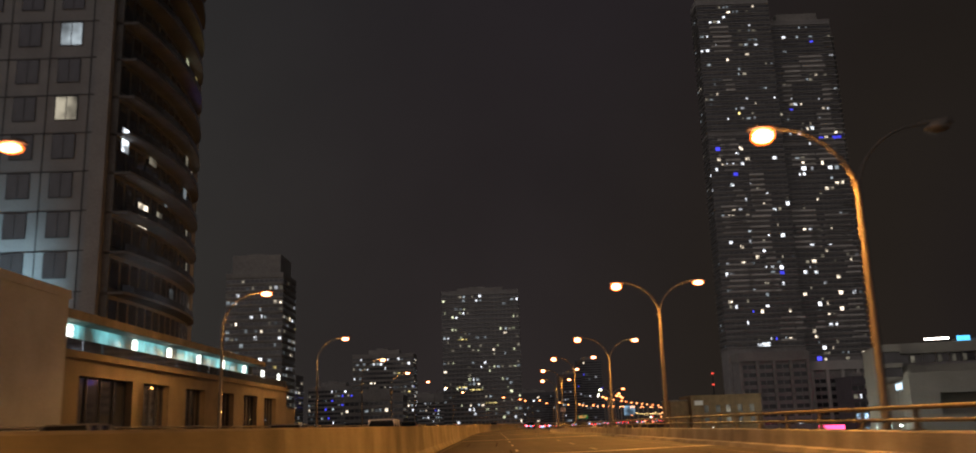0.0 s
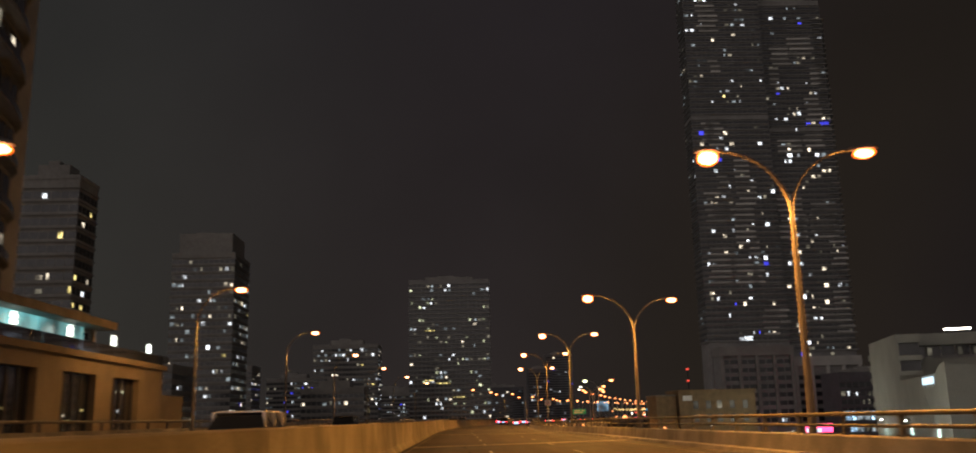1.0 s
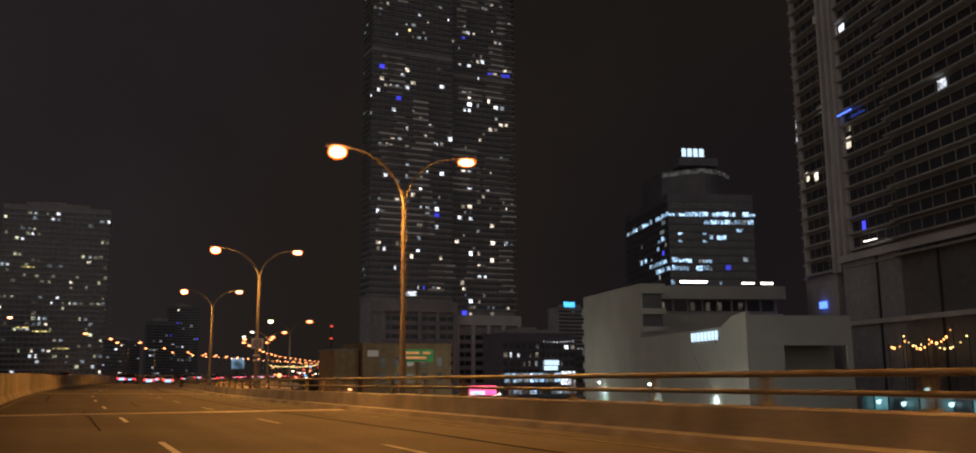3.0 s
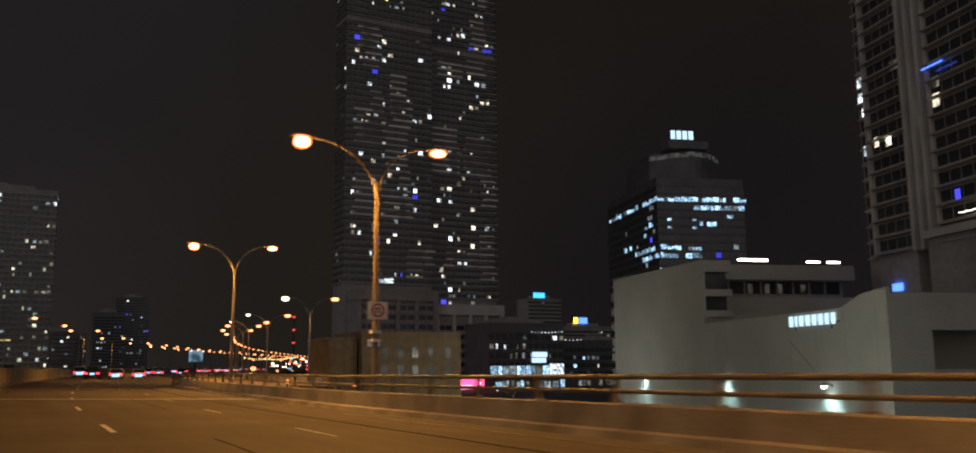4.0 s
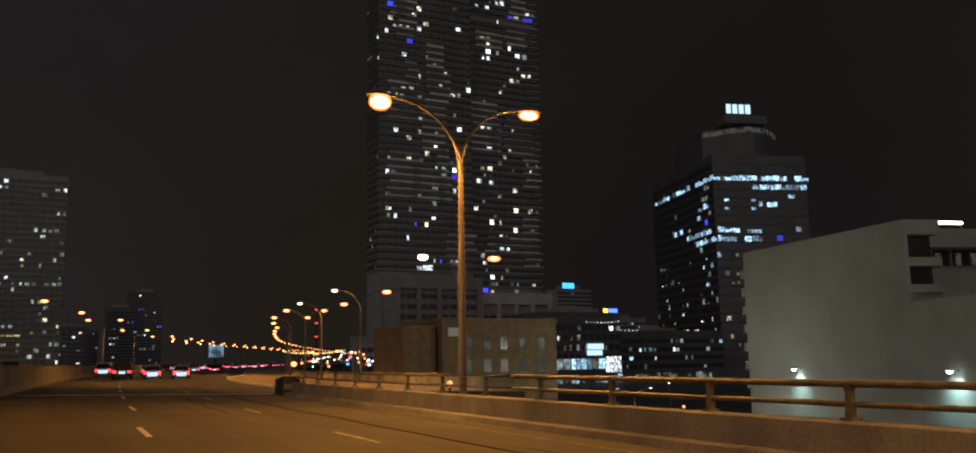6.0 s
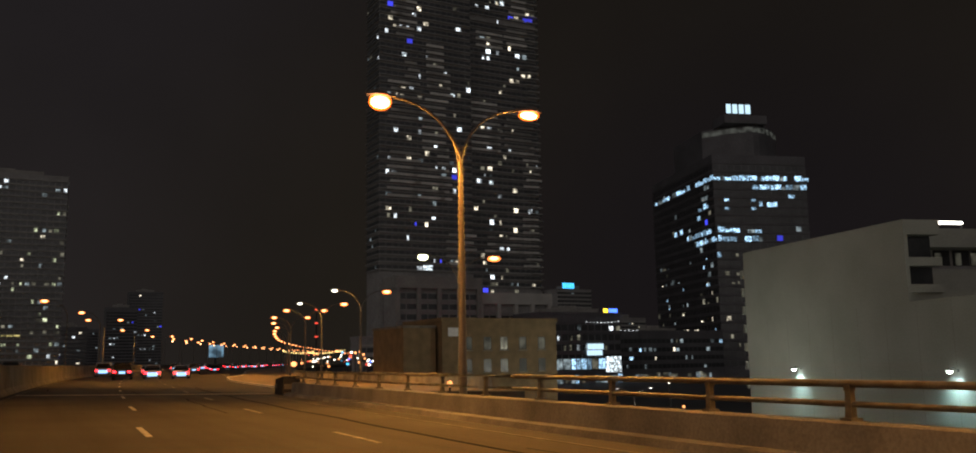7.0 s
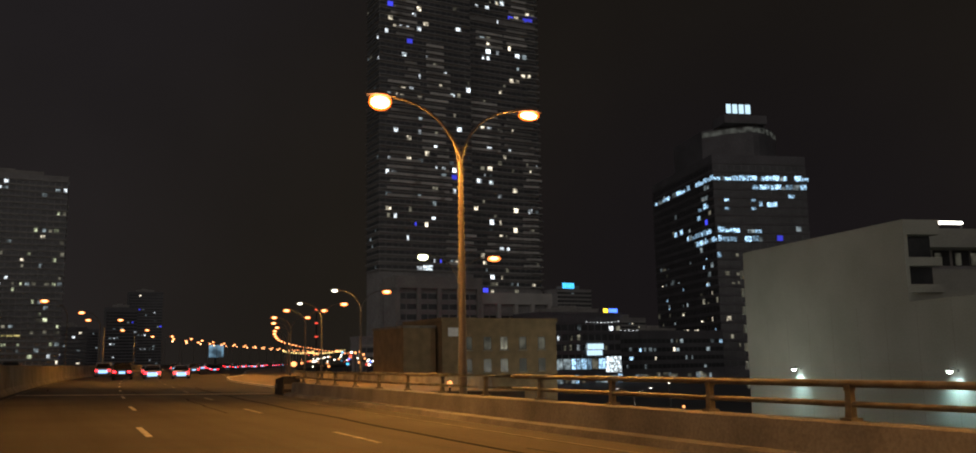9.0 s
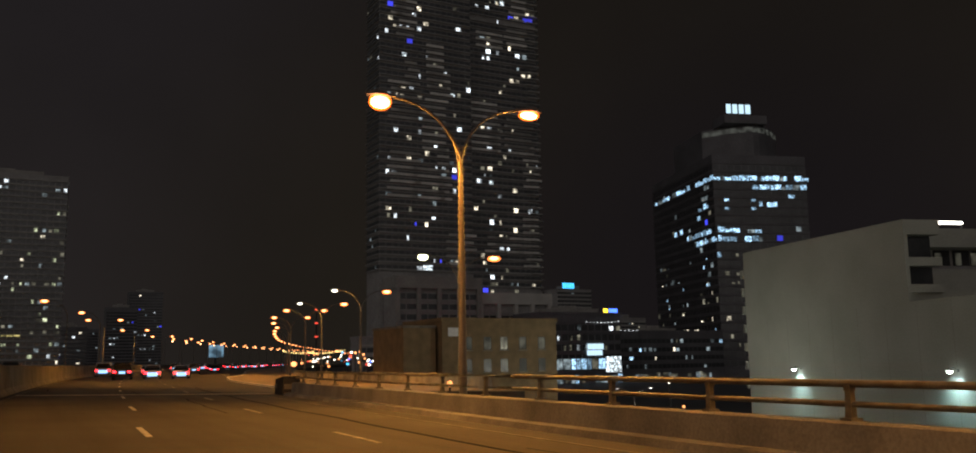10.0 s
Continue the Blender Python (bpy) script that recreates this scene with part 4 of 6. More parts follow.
# ceiling lights seen on two half-dark floors, a blue light, and small desk lights on the floors below
for x, z in ((-17, 70.5), (-4, 70.5), (-17, 66.6), (-4, 66.6)):
    lit_window(office, south @ pose(x, -0.12, z), 2.4, 1.2, 1, LIT_OFFICE)
lit_window(office, south @ pose(8, -0.12, 52.5), 3.0, 2.6, 1, LIT_BLUE)
for i in range(64):
    m, x = (west, rng.uniform(-30, 36)) if rng.random() < 0.6 else (south, rng.uniform(-22, 4))
    lit_window(office, m @ pose(x, -0.12, 4.0 * rng.randrange(0, 12) + 0.8), rng.choice((0.9, 1.4, 2.2)), rng.choice((0.9, 1.4, 1.9)), 1, rng.choice((LIT_DIM, LIT_DIM, LIT_OFFICE, LIT_WARM, LIT_HAZE, LIT_HAZE)))


def bar_letters(name, label, at, widths, h, mat, depth=0.4, gap=0.25):
    """A lit name board: one plain bar for each character, on a thin carrier rail."""
    board = thing(name, label, "sign", at)
    x = 0.0
    for w in widths:
        shape = Shape()
        shape.box(x, -depth, 0, x + w, 0, h)
        part("sign_bar", shape, mat, board)
        x += w + gap
    shape = Shape()
    shape.box(-0.2, 0.01, 0.1 * h, x, 0.12, 0.25 * h)
    shape.box(0.1 * x, 0.0, -h * 0.4, 0.1 * x + 0.15, 0.12, 0.2 * h)
    shape.box(0.85 * x, 0.0, -h * 0.4, 0.85 * x + 0.15, 0.12, 0.2 * h)
    part("carrier", shape, FRAME, board)
    return board


bar_letters("roof_sign", "white glowing roof sign of plain bars", pose(285.4, 455, 112.5, 0, 0, GRID), (2.2, 2.3, 2.3, 2.4), 4.3, SIGN_COOL, gap=0.9)
g = Shape()
g.box(7, -0.6, 107, 28, 12, 110.85)
part("sign_house", g, OFFICE_DARK, office)

# ---- pale wall building with sign and floodlights (its long face along the street grid)
HALL_AT = pose(85.2, 195.3, 0, 0, 0, GRID)   # y along the face, x into the building
hall = thing("pale_hall", "large pale stucco building with a stepped roofline and floodlit wall", "building", HALL_AT)
g = Shape()
face = [(-14.0, GROUND_Z), (73.0, GROUND_Z), (73.0, 18.3), (31.2, 17.4), (31.2, 7.4), (-5.5, 7.5), (-9.5, 8.8), (-14.0, 9.2)]
k = len(face)
g.v = [(0.0, y, z) for y, z in face] + [(0.5, y, z) for y, z in face]
g.f = [tuple(reversed(range(k))), tuple(range(k, 2 * k))] + [(i, (i + 1) % k, k + (i + 1) % k, k + i) for i in range(k)]
g.m = [0] * len(g.f)
part("front_wall", g, STUCCO, hall)
g = Shape()
g.box(0.5, 31.2 + 0.6, GROUND_Z, 36, 73.0, 8.8)
part("rear_body", g, STUCCO, hall)
g = Shape()
g.box(0.5, -9.0, GROUND_Z, 15, 31.8, 7.0)
g.box(0.5, -13.5, 6.6, 15, -9.0, 7.0)
part("low_body", g, STUCCO, hall)
# south return wall with a long dark opening
g = Shape()
g.box(0.5, -14.0, GROUND_Z, 15, -13.5, 0.4)
g.box(0.5, -14.0, 4.6, 15, -13.5, 8.6)
g.box(0.5, -14.0, 0.4, 5.2, -13.5, 4.6)
g.box(14.2, -14.0, 0.4, 15, -13.5, 4.6)
part("return_wall", g, STUCCO, hall)
# stepped upper floors over the notch: a near wing with two open decks, then a set-back front
g = Shape()
for z0, z1 in ((8.5, 9.5), (11.75, 12.8), (15.6, 17.4)):
    g.box(0.5, 31.2, z0, 5.0, 44.0, z1)
g.box(0.5, 40.0, 8.6, 5.0, 44.0, 17.4)
part("open_deck", g, STUCCO, hall)
# dark glass block that gives the deck openings their shade
g = Shape()
g.box(0.5, 33.0, 7.2, 4.9, 40.0, 15.7)
part("deck_glazing", g, GLASS, hall, "dark block standing in for the shade inside the decks")
g = Shape()
g.box(5.0, 46.0, 8.6, 34, 72.9, 16.0)
part("upper_front", g, TOWER_DARK, hall)
g = Shape()
g.box(5.0, 43.0, 15.6, 34.5, 72.9, 18.2)
g.box(5.0, 43.4, 8.6, 34.0, 46.0, 12.6)
part("roof_slab", g, STUCCO, hall)
g = Shape()
g.v = [(5.2, 41, 8.8), (9.0, 41, 8.8), (9.0, 41, 12.8), (7.4, 41, 12.8), (5.2, 41.6, 8.8), (9.0, 41.6, 8.8), (9.0, 41.6, 12.8), (7.4, 41.6, 12.8)]
g.f = [(0, 1, 2, 3), (7, 6, 5, 4), (0, 4, 5, 1), (1, 5, 6, 2), (2, 6, 7, 3), (3, 7, 4, 0)]
g.m = [0] * 6
part("sloped_wall", g, STUCCO, hall)
glass = []
facade(hall, random.Random(5), pose(19.5, 45.98, 0), 28, 12.7, 15.6, 2.9, 3.2, 0.0, ((LIT_DIM, 1),), glass, win=(0.86, 0.75))
for x in (9.4, 15.8, 19.0, 21.5, 26.0):
    lit_window(hall, pose(x, 45.9, 13.3), 1.1, 1.9, 1, FAINT_PANE)
glaze(hall, glass)
g = Shape()
for y in range(-12, 72, 6):
    g.box(-0.012, y - 0.012, GROUND_Z, 0.0, y + 0.012, 7.2)
part("wall_joint", g, CONCRETE, hall)
g = Shape()
g.box(-0.3, 73.0, 0, 0.5, 73.7, 1.4)
block_me = g.mesh("corner_block", STUCCO)
for i in range(7):
    part("corner_block", block_me, None, hall, at=pose(0, 0, GROUND_Z + 4 + i * 3.0))
# thin dark tube running diagonally down the wall
g = Shape()
g.tube([(-0.03, 6.0, 4.0), (-0.03, -2.0, -1.6)], 0.03, 6)
part("wall_cable", g, FRAME, hall, "thin dark diagonal line")
bar_letters("wall_sign", "white glowing wall sign of plain bars", HALL_AT @ pose(-0.12, 5.5, 5.75, 0, 0, -90), (0.75, 0.4, 0.85, 0.85, 0.8, 0.8, 0.7, 0.7), 1.3, SIGN_COOL, 0.15, 0.6)
for i, (y, z) in enumerate(((56.9, -0.72), (23.8, -0.72), (-2.8, -1.43))):
    lamp = thing("wall_floodlight", "small cool white floodlight on the pale wall", "light", HALL_AT @ pose(0, y, z), group="floodlights on the pale wall")
    g = Shape()
    g.tube([(-0.02, 0, 0.0), (-0.35, 0, 0.28), (-0.7, 0, 0.4), (-0.98, 0, 0.36), (-1.1, 0, 0.2)], 0.04, 8)
    g.box(-0.06, -0.15, -0.15, 0.0, 0.15, 0.15)
    part("bracket", g, FRAME, lamp)
    g = Shape()
    g.box(-1.3, -0.34, -0.02, -0.9, 0.34, 0.22, taper=0.3)
    part("housing", g, FRAME, lamp)
    g = Shape()
    g.tube([(-1.1, 0, -0.02), (-1.1, 0, -0.12), (-1.1, 0, -0.24), (-1.1, 0, -0.3)], [0.3, 0.3, 0.22, 0.1], 12)
    part("lens", g, FLOOD, lamp)
    w = HALL_AT @ Vector((-1.1, y, z - 0.38))
    t = HALL_AT @ Vector((-0.55, y + 0.3, z - 3.0))
    spot("wall_flood_light", w, t, 1500, (0.58, 0.95, 1.0), 136, 1.0, 0.3)
tube = thing("roof_light", "long white tube light on the roof terrace", "light", HALL_AT @ pose(12.5, 43.2, 18.9, 0, 0, -90) @ pose(0, 5.6, 0))
g = Shape()
g.tube([(0, -5.8, 0.12), (0, -5.6, 0.12), (0, -0.2, 0.12), (0, 0, 0.12)], [0.06, 0.2, 0.2, 0.06], 10)
part("tube", g, TUBE_LIGHT, tube)
g = Shape()
g.box(-0.2, -5.9, 0.33, 0.2, 0.1, 0.45)
g.box(-0.1, -5.5, -0.7, 0.1, -5.3, 0.35)
g.box(-0.1, -0.3, -0.7, 0.1, -0.1, 0.35)
part("tube_housing", g, FRAME, tube)
for x in (28.0, 32.0):
    copy_thing(tube, HALL_AT @ pose(x, 43.2, 18.7, 0, 0, -90) @ Matrix.Diagonal((1, 0.45, 0.8, 1)))

# lamps added on the lower street to brighten the pale hall's wall
street = street_lamp("added street lamp on the lower street, to light the pale hall", (-1, 1), (LENS_STREET, LENS_STREET), 0.0, "street lamps on the lower street", 4.9)
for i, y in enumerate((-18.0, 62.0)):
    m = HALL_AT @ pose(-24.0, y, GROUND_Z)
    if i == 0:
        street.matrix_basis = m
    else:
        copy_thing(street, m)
    data = bpy.data.lights.new("hall_fill_light", "POINT")
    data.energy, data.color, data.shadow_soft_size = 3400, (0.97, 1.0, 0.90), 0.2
    new("hall_fill_light", data).location = m @ Vector((2.6, 0, 4.4))

# ---- tall balcony tower behind the pale hall, in the hall's own directions
tall = thing("balcony_tower", "tall grey apartment tower with deep balconies and a dark recess", "building", HALL_AT)
g = Shape()
g.box(41.5, 35.0, GROUND_Z, 70, 45.5, 125)
part("left_wing", g, TALL_GREY, tall)
g = Shape()
g.box(43.4, 45.5, GROUND_Z, 70, 51.0, 118)
part("corner_bay", g, TALL_GREY, tall)
g = Shape()
g.box(44.0, 28.0, GROUND_Z, 70, 35.0, 124)
part("recess", g, GLASS, tall)
g = Shape()
g.box(41.2, 12.0, GROUND_Z, 70, 28.0, 125)
part("right_wing", g, TALL_GREY, tall)
g = Shape()
g.box(40.2, -14.0, GROUND_Z, 66, 12.0, 110)
part("near_wing", g, TALL_GREY, tall)
for y in (28.2, 30.4, 32.6, 34.8, 45.4, 12.1):
    g = Shape()
    g.box(40.7, y - 0.4, 20.0, 44.0, y + 0.4, 124)
    part("pilaster", g, PALE_FRAME, tall)
glass = []
rng = random.Random(91)
RIGHT_MIX = ((LIT_WARM, 3), (LIT_COOL, 3), (LIT_DIM, 5))
facade(tall, rng, pose(41.5, 40.2, 0, 0, 0, -90), 10.4, 20.4, 123, 3.0, 2.6, 0.045, RIGHT_MIX, glass, 1.3, win=(0.93, 0.62), slab_h=0.26, sizes=(0.4, 0.6, 0.8), slab_mat=TALL_GREY)
facade(tall, rng, pose(43.4, 48.3, 0, 0, 0, -90), 5.2, 20.4, 117, 3.0, 2.6, 0.10, RIGHT_MIX, glass, 0.5, win=(0.8, 0.65), slab_h=0.3)
facade(tall, rng, pose(41.2, 20.0, 0, 0, 0, -90), 15.8, 20.4, 123, 3.0, 2.6, 0.045, RIGHT_MIX, glass, 1.3, win=(0.93, 0.62), slab_h=0.26, sizes=(0.4, 0.6, 0.8), slab_mat=TALL_GREY)
facade(tall, rng, pose(40.2, -1.0, 0, 0, 0, -90), 26, 20.4, 109, 3.0, 3.2, 0.01, RIGHT_MIX, glass, 1.6, win=(0.93, 0.62), slab_h=0.28, sizes=(0.4, 0.6, 0.8), slab_mat=TALL_GREY)
glaze(tall, glass)
for x, y, z, w, h, mat in ((43.3, 49.6, 53.6, 2.2, 2.2, LIT_COOL), (43.3, 49.6, 50.6, 2.2, 2.0, LIT_COOL), (43.3, 48.6, 47.6, 2.4, 2.0, LIT_COOL), (43.3, 48.8, 40.0, 2.6, 2.2, LIT_COOL), (41.4, 43.4, 40.2, 1.4, 2.0, LIT_WARM), (41.4, 40.0, 39.6, 1.6, 2.2, LIT_WARM),
                           (43.9, 32.0, 43.0, 1.4, 2.0, LIT_WARM), (41.1, 26.6, 43.0, 1.8, 2.4, LIT_WARM), (41.1, 26.4, 46.2, 1.8, 2.0, LIT_DIM), (41.1, 23.6, 26.6, 1.3, 2.0, LIT_BLUE), (41.4, 37.0, 52.8, 2.4, 2.0, LIT_DIM)):
    lit_window(tall, pose(x - 0.1, y, z, 0, 0, -90), w, h, 2, mat)
g = Shape()
g.box(39.75, 23.0, 49.6, 39.85, 28.0, 49.8)
part("light_strip", g, SIGN_BLUE, tall, "blue balcony light strip")
g = Shape()
for i in range(9):
    g.box(39.7, 18.0 + 0.5 * i, 24.2 + 0.05 * (i % 3), 39.78, 18.15 + 0.5 * i, 24.4 + 0.05 * (i % 3))
part("fairy_lights", g, LENS_PALE, tall, "string of tiny balcony lights")
g = Shape()
g.box(40.2, -70, GROUND_Z, 70, 30.5, 21.4)
part("podium", g, TOWER_DARK, tall)
for z0, z1 in ((21.4, 22.7), (9.4, 10.2)):
    g = Shape()
    g.box(39.4, -71, z0, 70, 31.0, z1)
    part("podium_slab", g, PALE_FRAME, tall)
for y in range(-66, 30, 17):
    g = Shape()
    g.box(39.9, y - 0.2, GROUND_Z, 40.15, y + 0.2, 21.4)
    part("podium_mullion", g, FRAME, tall)
g = Shape()
g.box(41.0, 39.4, 13.6, 41.4, 41.8, 14.9)
part("blue_panel", g, SIGN_BLUE, tall, "small blue lit panel")
# lit shop front at the foot of the tower
front = thing("corner_shop", "low corner shop with a long teal-lit window front", "shop", HALL_AT @ pose(14.0, -17.0, GROUND_Z))
for i in range(13):
    g = Shape()
    g.box(-0.05, -3.1 * i - 2.9, 2.6, 0.05, -3.1 * i, 6.0)
    part("shop_window", g, SHOP_TEAL if i % 4 != 2 else SHOP_DIM, front)
    g = Shape()
    g.box(-0.16, -3.1 * i - 3.05, 2.6, 0.1, -3.1 * i - 2.9, 6.0)
    part("mullion", g, FRAME, front)
for y, z in ((-4.6, 5.3), (-9.8, 5.2), (-14.5, 6.9), (-18.6, 5.4)):
    g = Shape()
    g.tube([(-0.5, y, z + 0.3), (-0.5, y, z + 0.2), (-0.5, y, z - 0.1), (-0.5, y, z - 0.24)], [0.08, 0.3, 0.26, 0.08], 9)
    g.box(-0.5, y - 0.04, z + 0.24, 0.0, y + 0.04, z + 0.32)
    part("shop_lamp", g, LENS_SHOP, front, "small pale cyan lamp over the window")
g = Shape()
g.box(-0.1, -41, 0.0, 0.3, 0, 2.6)
g.box(-0.4, -41, 6.0, 0.3, 0, 6.8)
part("shop_wall", g, TOWER_DARK, front)

# ---- tan masonry block with sash windows
tan = thing("masonry_block", "low tan brick building with two rows of windows", "building", pose(71.3, 285, 0))
g = Shape()
g.box(-10.8, 0, GROUND_Z, 10.8, 16, 7.6)
part("body", g, BRICK, tan)
g = Shape()
g.box(-11.0, -0.2, 7.6, 11.0, 16.2, 8.2)
part("cornice", g, BRICK, tan)
g = Shape()
g.box(-11.0, -0.12, -1.6, 11.0, -0.02, -1.2)
part("string_course", g, BRICK, tan)
rng = random.Random(8)
for x in (-6.2, -2.6, 0.5, 4.1, 7.8):
    for z in (-0.6, 3.0):
        m = pose(x, -0.02, z)
        g = Shape()
        g.box(-0.85, -0.14, -0.2, 0.85, 0.02, -0.04)
        part("sill", g, CONCRETE, tan, at=m)
        # weak glow on most panes in place of their faint reflections
        lit_window(tan, m, 1.4, 2.1, 2, rng.choice((FAINT_PANE, FAINT_PANE, LIT_DIM)))
g = Shape()
g.box(-9.8, -0.25, 5.2, -7.2, -0.1, 6.6)
part("blank_board", g, SIGN_WHITE, tan, "small pale board")

annex = thing("masonry_annex", "dark windowless annex beside the tan building", "building", pose(55.0, 285, 0))
g = Shape()
g.box(-0.6, 1.5, GROUND_Z, 5.0, 15, 6.6)
part("body", g, BRICK, annex)
g = Shape()
g.box(-0.8, 1.3, 6.6, 5.0, 15.2, 7.0)
part("coping", g, CONCRETE, annex)

curb = street_lamp("orange street lamp in front of the tan building", (1,), (LENS_FAR,), 0.0, "street lamps on the lower street", 6.45)
curb.matrix_basis = pose(48.3, 262, GROUND_Z, 0, 0, 10)
bulb("sodium_lamp_light", (50.9, 262.4, -2.1), 3300, (1.0, 0.6, 0.25)).data.spot_size = radians(178)

# ---- small lights along the streets beyond
rng = random.Random(27)
g = Shape()
g.tube([(0, 0, 0), (0, 0, 1)], 0.07, 6)
post_unit = g.mesh("post", FRAME)
small = {}
for key, mat in (("white", LENS_PALE), ("orange", LENS_GLOBE), ("red", RED_LIGHT), ("cyan", SIGN_CYAN), ("blue", SIGN_BLUE)):
    g = Shape()
    g.tube([(0, 0, -0.02), (0, 0, 0.1), (0, 0, 0.34), (0, 0, 0.46)], [0.2, 0.34, 0.34, 0.2], 8)
    small[key] = g.mesh("light", mat)
for i in range(84):
    key = rng.choices(list(small), (6, 5, 1.6, 2.0, 1.2))[0]
    y = rng.uniform(300, 620)
    x = (y - 154) * (rng.uniform(0.285, 0.385) if i < 92 else rng.uniform(0.55, 0.85))
    h, k = 9.3 + math.hypot(x, y - 154) * (rng.uniform(-0.006, 0.012) if i < 92 else rng.uniform(-0.02, 0.0)), 0.5 + y / 1000
    lamp = thing("post_light", "small " + key + " light on a post in the distant street", "street light", pose(x, y, GROUND_Z), "small lights in the distant streets")
    part("post", post_unit, None, lamp, at=Matrix.Diagonal((1, 1, h, 1)))
    part("light", small[key], None, lamp, at=pose(0, 0, h) @ Matrix.Diagonal((k, k, k, 1)))

for text, mat, x, y, z, k in (("warm globe light on a tall post beside the ramp", LENS_GLOBE, 22.1, 201.3, -0.15, 0.32), ("orange light on a post in the low street", LENS_GLOBE, 38.3, 200.2, -1.95, 0.17), ("pale flood light on a post in the low street", LENS_PALE, 50.3, 216.3, -0.95, 0.2)):
    lamp = thing("post_light", text, "street light", pose(x, y, GROUND_Z), "small lights in the distant streets")
    part("post", post_unit, None, lamp, at=Matrix.Diagonal((1, 1, z - GROUND_Z, 1)))
    g = Shape()
    g.tube([(0, 0, -0.02), (0, 0, 0.12 * k), (0, 0, 0.5 * k), (0, 0, 0.88 * k), (0, 0, k)], [0.2 * k, 0.42 * k, 0.5 * k, 0.42 * k, 0.2 * k], 10)
    part("light", g, mat, lamp, smooth=True, at=pose(0, 0, z - GROUND_Z))

# ---- glass-fronted shops
shops = block("shop_block", "low glazed shop building with bright shop fronts", pose(187.5, 444.6, 0), 36, 20, GROUND_Z, 17.6, 61, 3.7, 3.0, 0.26, mix=((LIT_DIM, 4), (LIT_HAZE, 5), (LIT_COOL, 1), (LIT_BLUE, 1)), slab=0.3, faces="s", roof=(0.6, 0.6, 2.5), win=(0.85, 0.6), wall=OFFICE_DARK)
rng = random.Random(62)
x = -17.4
while x < 9.0:
    w = rng.choice((1.8, 2.6, 3.4))
    lit_window(shops, pose(x + w / 2, -10.33, -2.8), w, 4.0, 2, rng.choice((LIT_OFFICE, LIT_OFFICE, LIT_HAZE, LIT_DIM)))
    x += w + 0.3
x = -17.6
while x < 17.0:
    w = rng.choice((1.6, 2.2, 3.0))
    if rng.random() < 0.7:
        lit_window(shops, pose(x + w / 2, -10.36, -7.8), w, rng.choice((2.6, 3.2)), rng.choice((1, 2)), rng.choice((LIT_HAZE, LIT_DIM, LIT_HAZE, LIT_OFFICE)))
    x += w + rng.choice((0.3, 0.9))
for i in range(4):
    lit_window(shops, pose(11.2 + 1.85 * i, -10.36, -4.1), 1.75, 6.0, 2, LIT_BRIGHT)
bar_letters("shop_sign", "pale glowing two-line shop sign of plain bars", pose(189.8, 434.2, 4.6) @ Matrix.Scale(1.6, 4), (0.9, 0.9, 0.4, 0.9, 0.9), 1.3, SIGN_COOL, 0.2, 0.1)
bar_letters("shop_sign", "pale glowing two-line shop sign of plain bars", pose(189.5, 434.2, 2.35) @ Matrix.Scale(1.6, 4), (0.7, 0.4, 0.7, 0.6, 0.7, 0.6), 1.2, SIGN_COOL, 0.2, 0.1)


def string_lights(label, start, end, sag, count, mat, size=0.2, foot=GROUND_Z, uneven=0.0):
    """A row of bulbs on a hanging cable between two posts; uneven: how far the bulbs slip and hang at random."""
    string = thing("string_lights", label, "string lights")
    slip = random.Random(int(start[1] * 10 + count))
    a, b = Vector(start), Vector(end)
    def at(f):
        p = a.lerp(b, f)
        p.z -= 4 * sag * f * (1 - f)
        return p
    shape = Shape()
    shape.tube([at(i / 10) for i in range(11)], 0.025, 5)
    part("cable", shape, FRAME, string)
    for p in (a, b):
        shape = Shape()
        shape.tube([(p.x, p.y, foot), (p.x, p.y, p.z + 0.1)], 0.06, 6)
        part("post", shape, FRAME, string)
    shape = Shape()
    shape.tube([(0, 0, 0.05), (0, 0, -0.05), (0, 0, -0.2), (0, 0, -0.28)], [0.4 * size, size, size, 0.4 * size], 7)
    me = shape.mesh("bulb", mat)
    for i in range(count):
        part("bulb", me, None, string, at=Matrix.Translation(at((i + 0.5 + uneven * slip.uniform(-0.6, 0.6)) / count)) @ Matrix.Scale(1 + uneven * slip.uniform(-0.7, 0.7), 4))
    return string


STRING_WARM = glow("warm_string_bulb", (1.0, 0.72, 0.28), 2.2, 0.6)
STRING_COOL = glow("cool_string_bulb", (0.85, 0.92, 1.0), 1.1, 0.7)
string_lights("string of small yellow lights over the distant street", (54.5, 360, 4.3), (64.0, 366, 4.2), 0.5, 13, STRING_WARM, 0.14)
string_lights("string of small yellow lights over the distant street", (58.0, 356, 3.9), (70.5, 362, 4.4), 0.5, 20, STRING_WARM, 0.13)
string_lights("string of small white lights along a roof terrace", (188.8, 434.0, 15.0), (205.2, 434.0, 15.3), 0.4, 10, STRING_COOL, 0.26)
string_lights("string of small white lights along a roof terrace", (211.2, 446.2, 12.5), (223.3, 446.2, 12.5), 0.3, 6, STRING_COOL, 0.26)
STRING_ORANGE = glow("orange_string_bulb", (1.0, 0.42, 0.12), 2.6, 0.7)
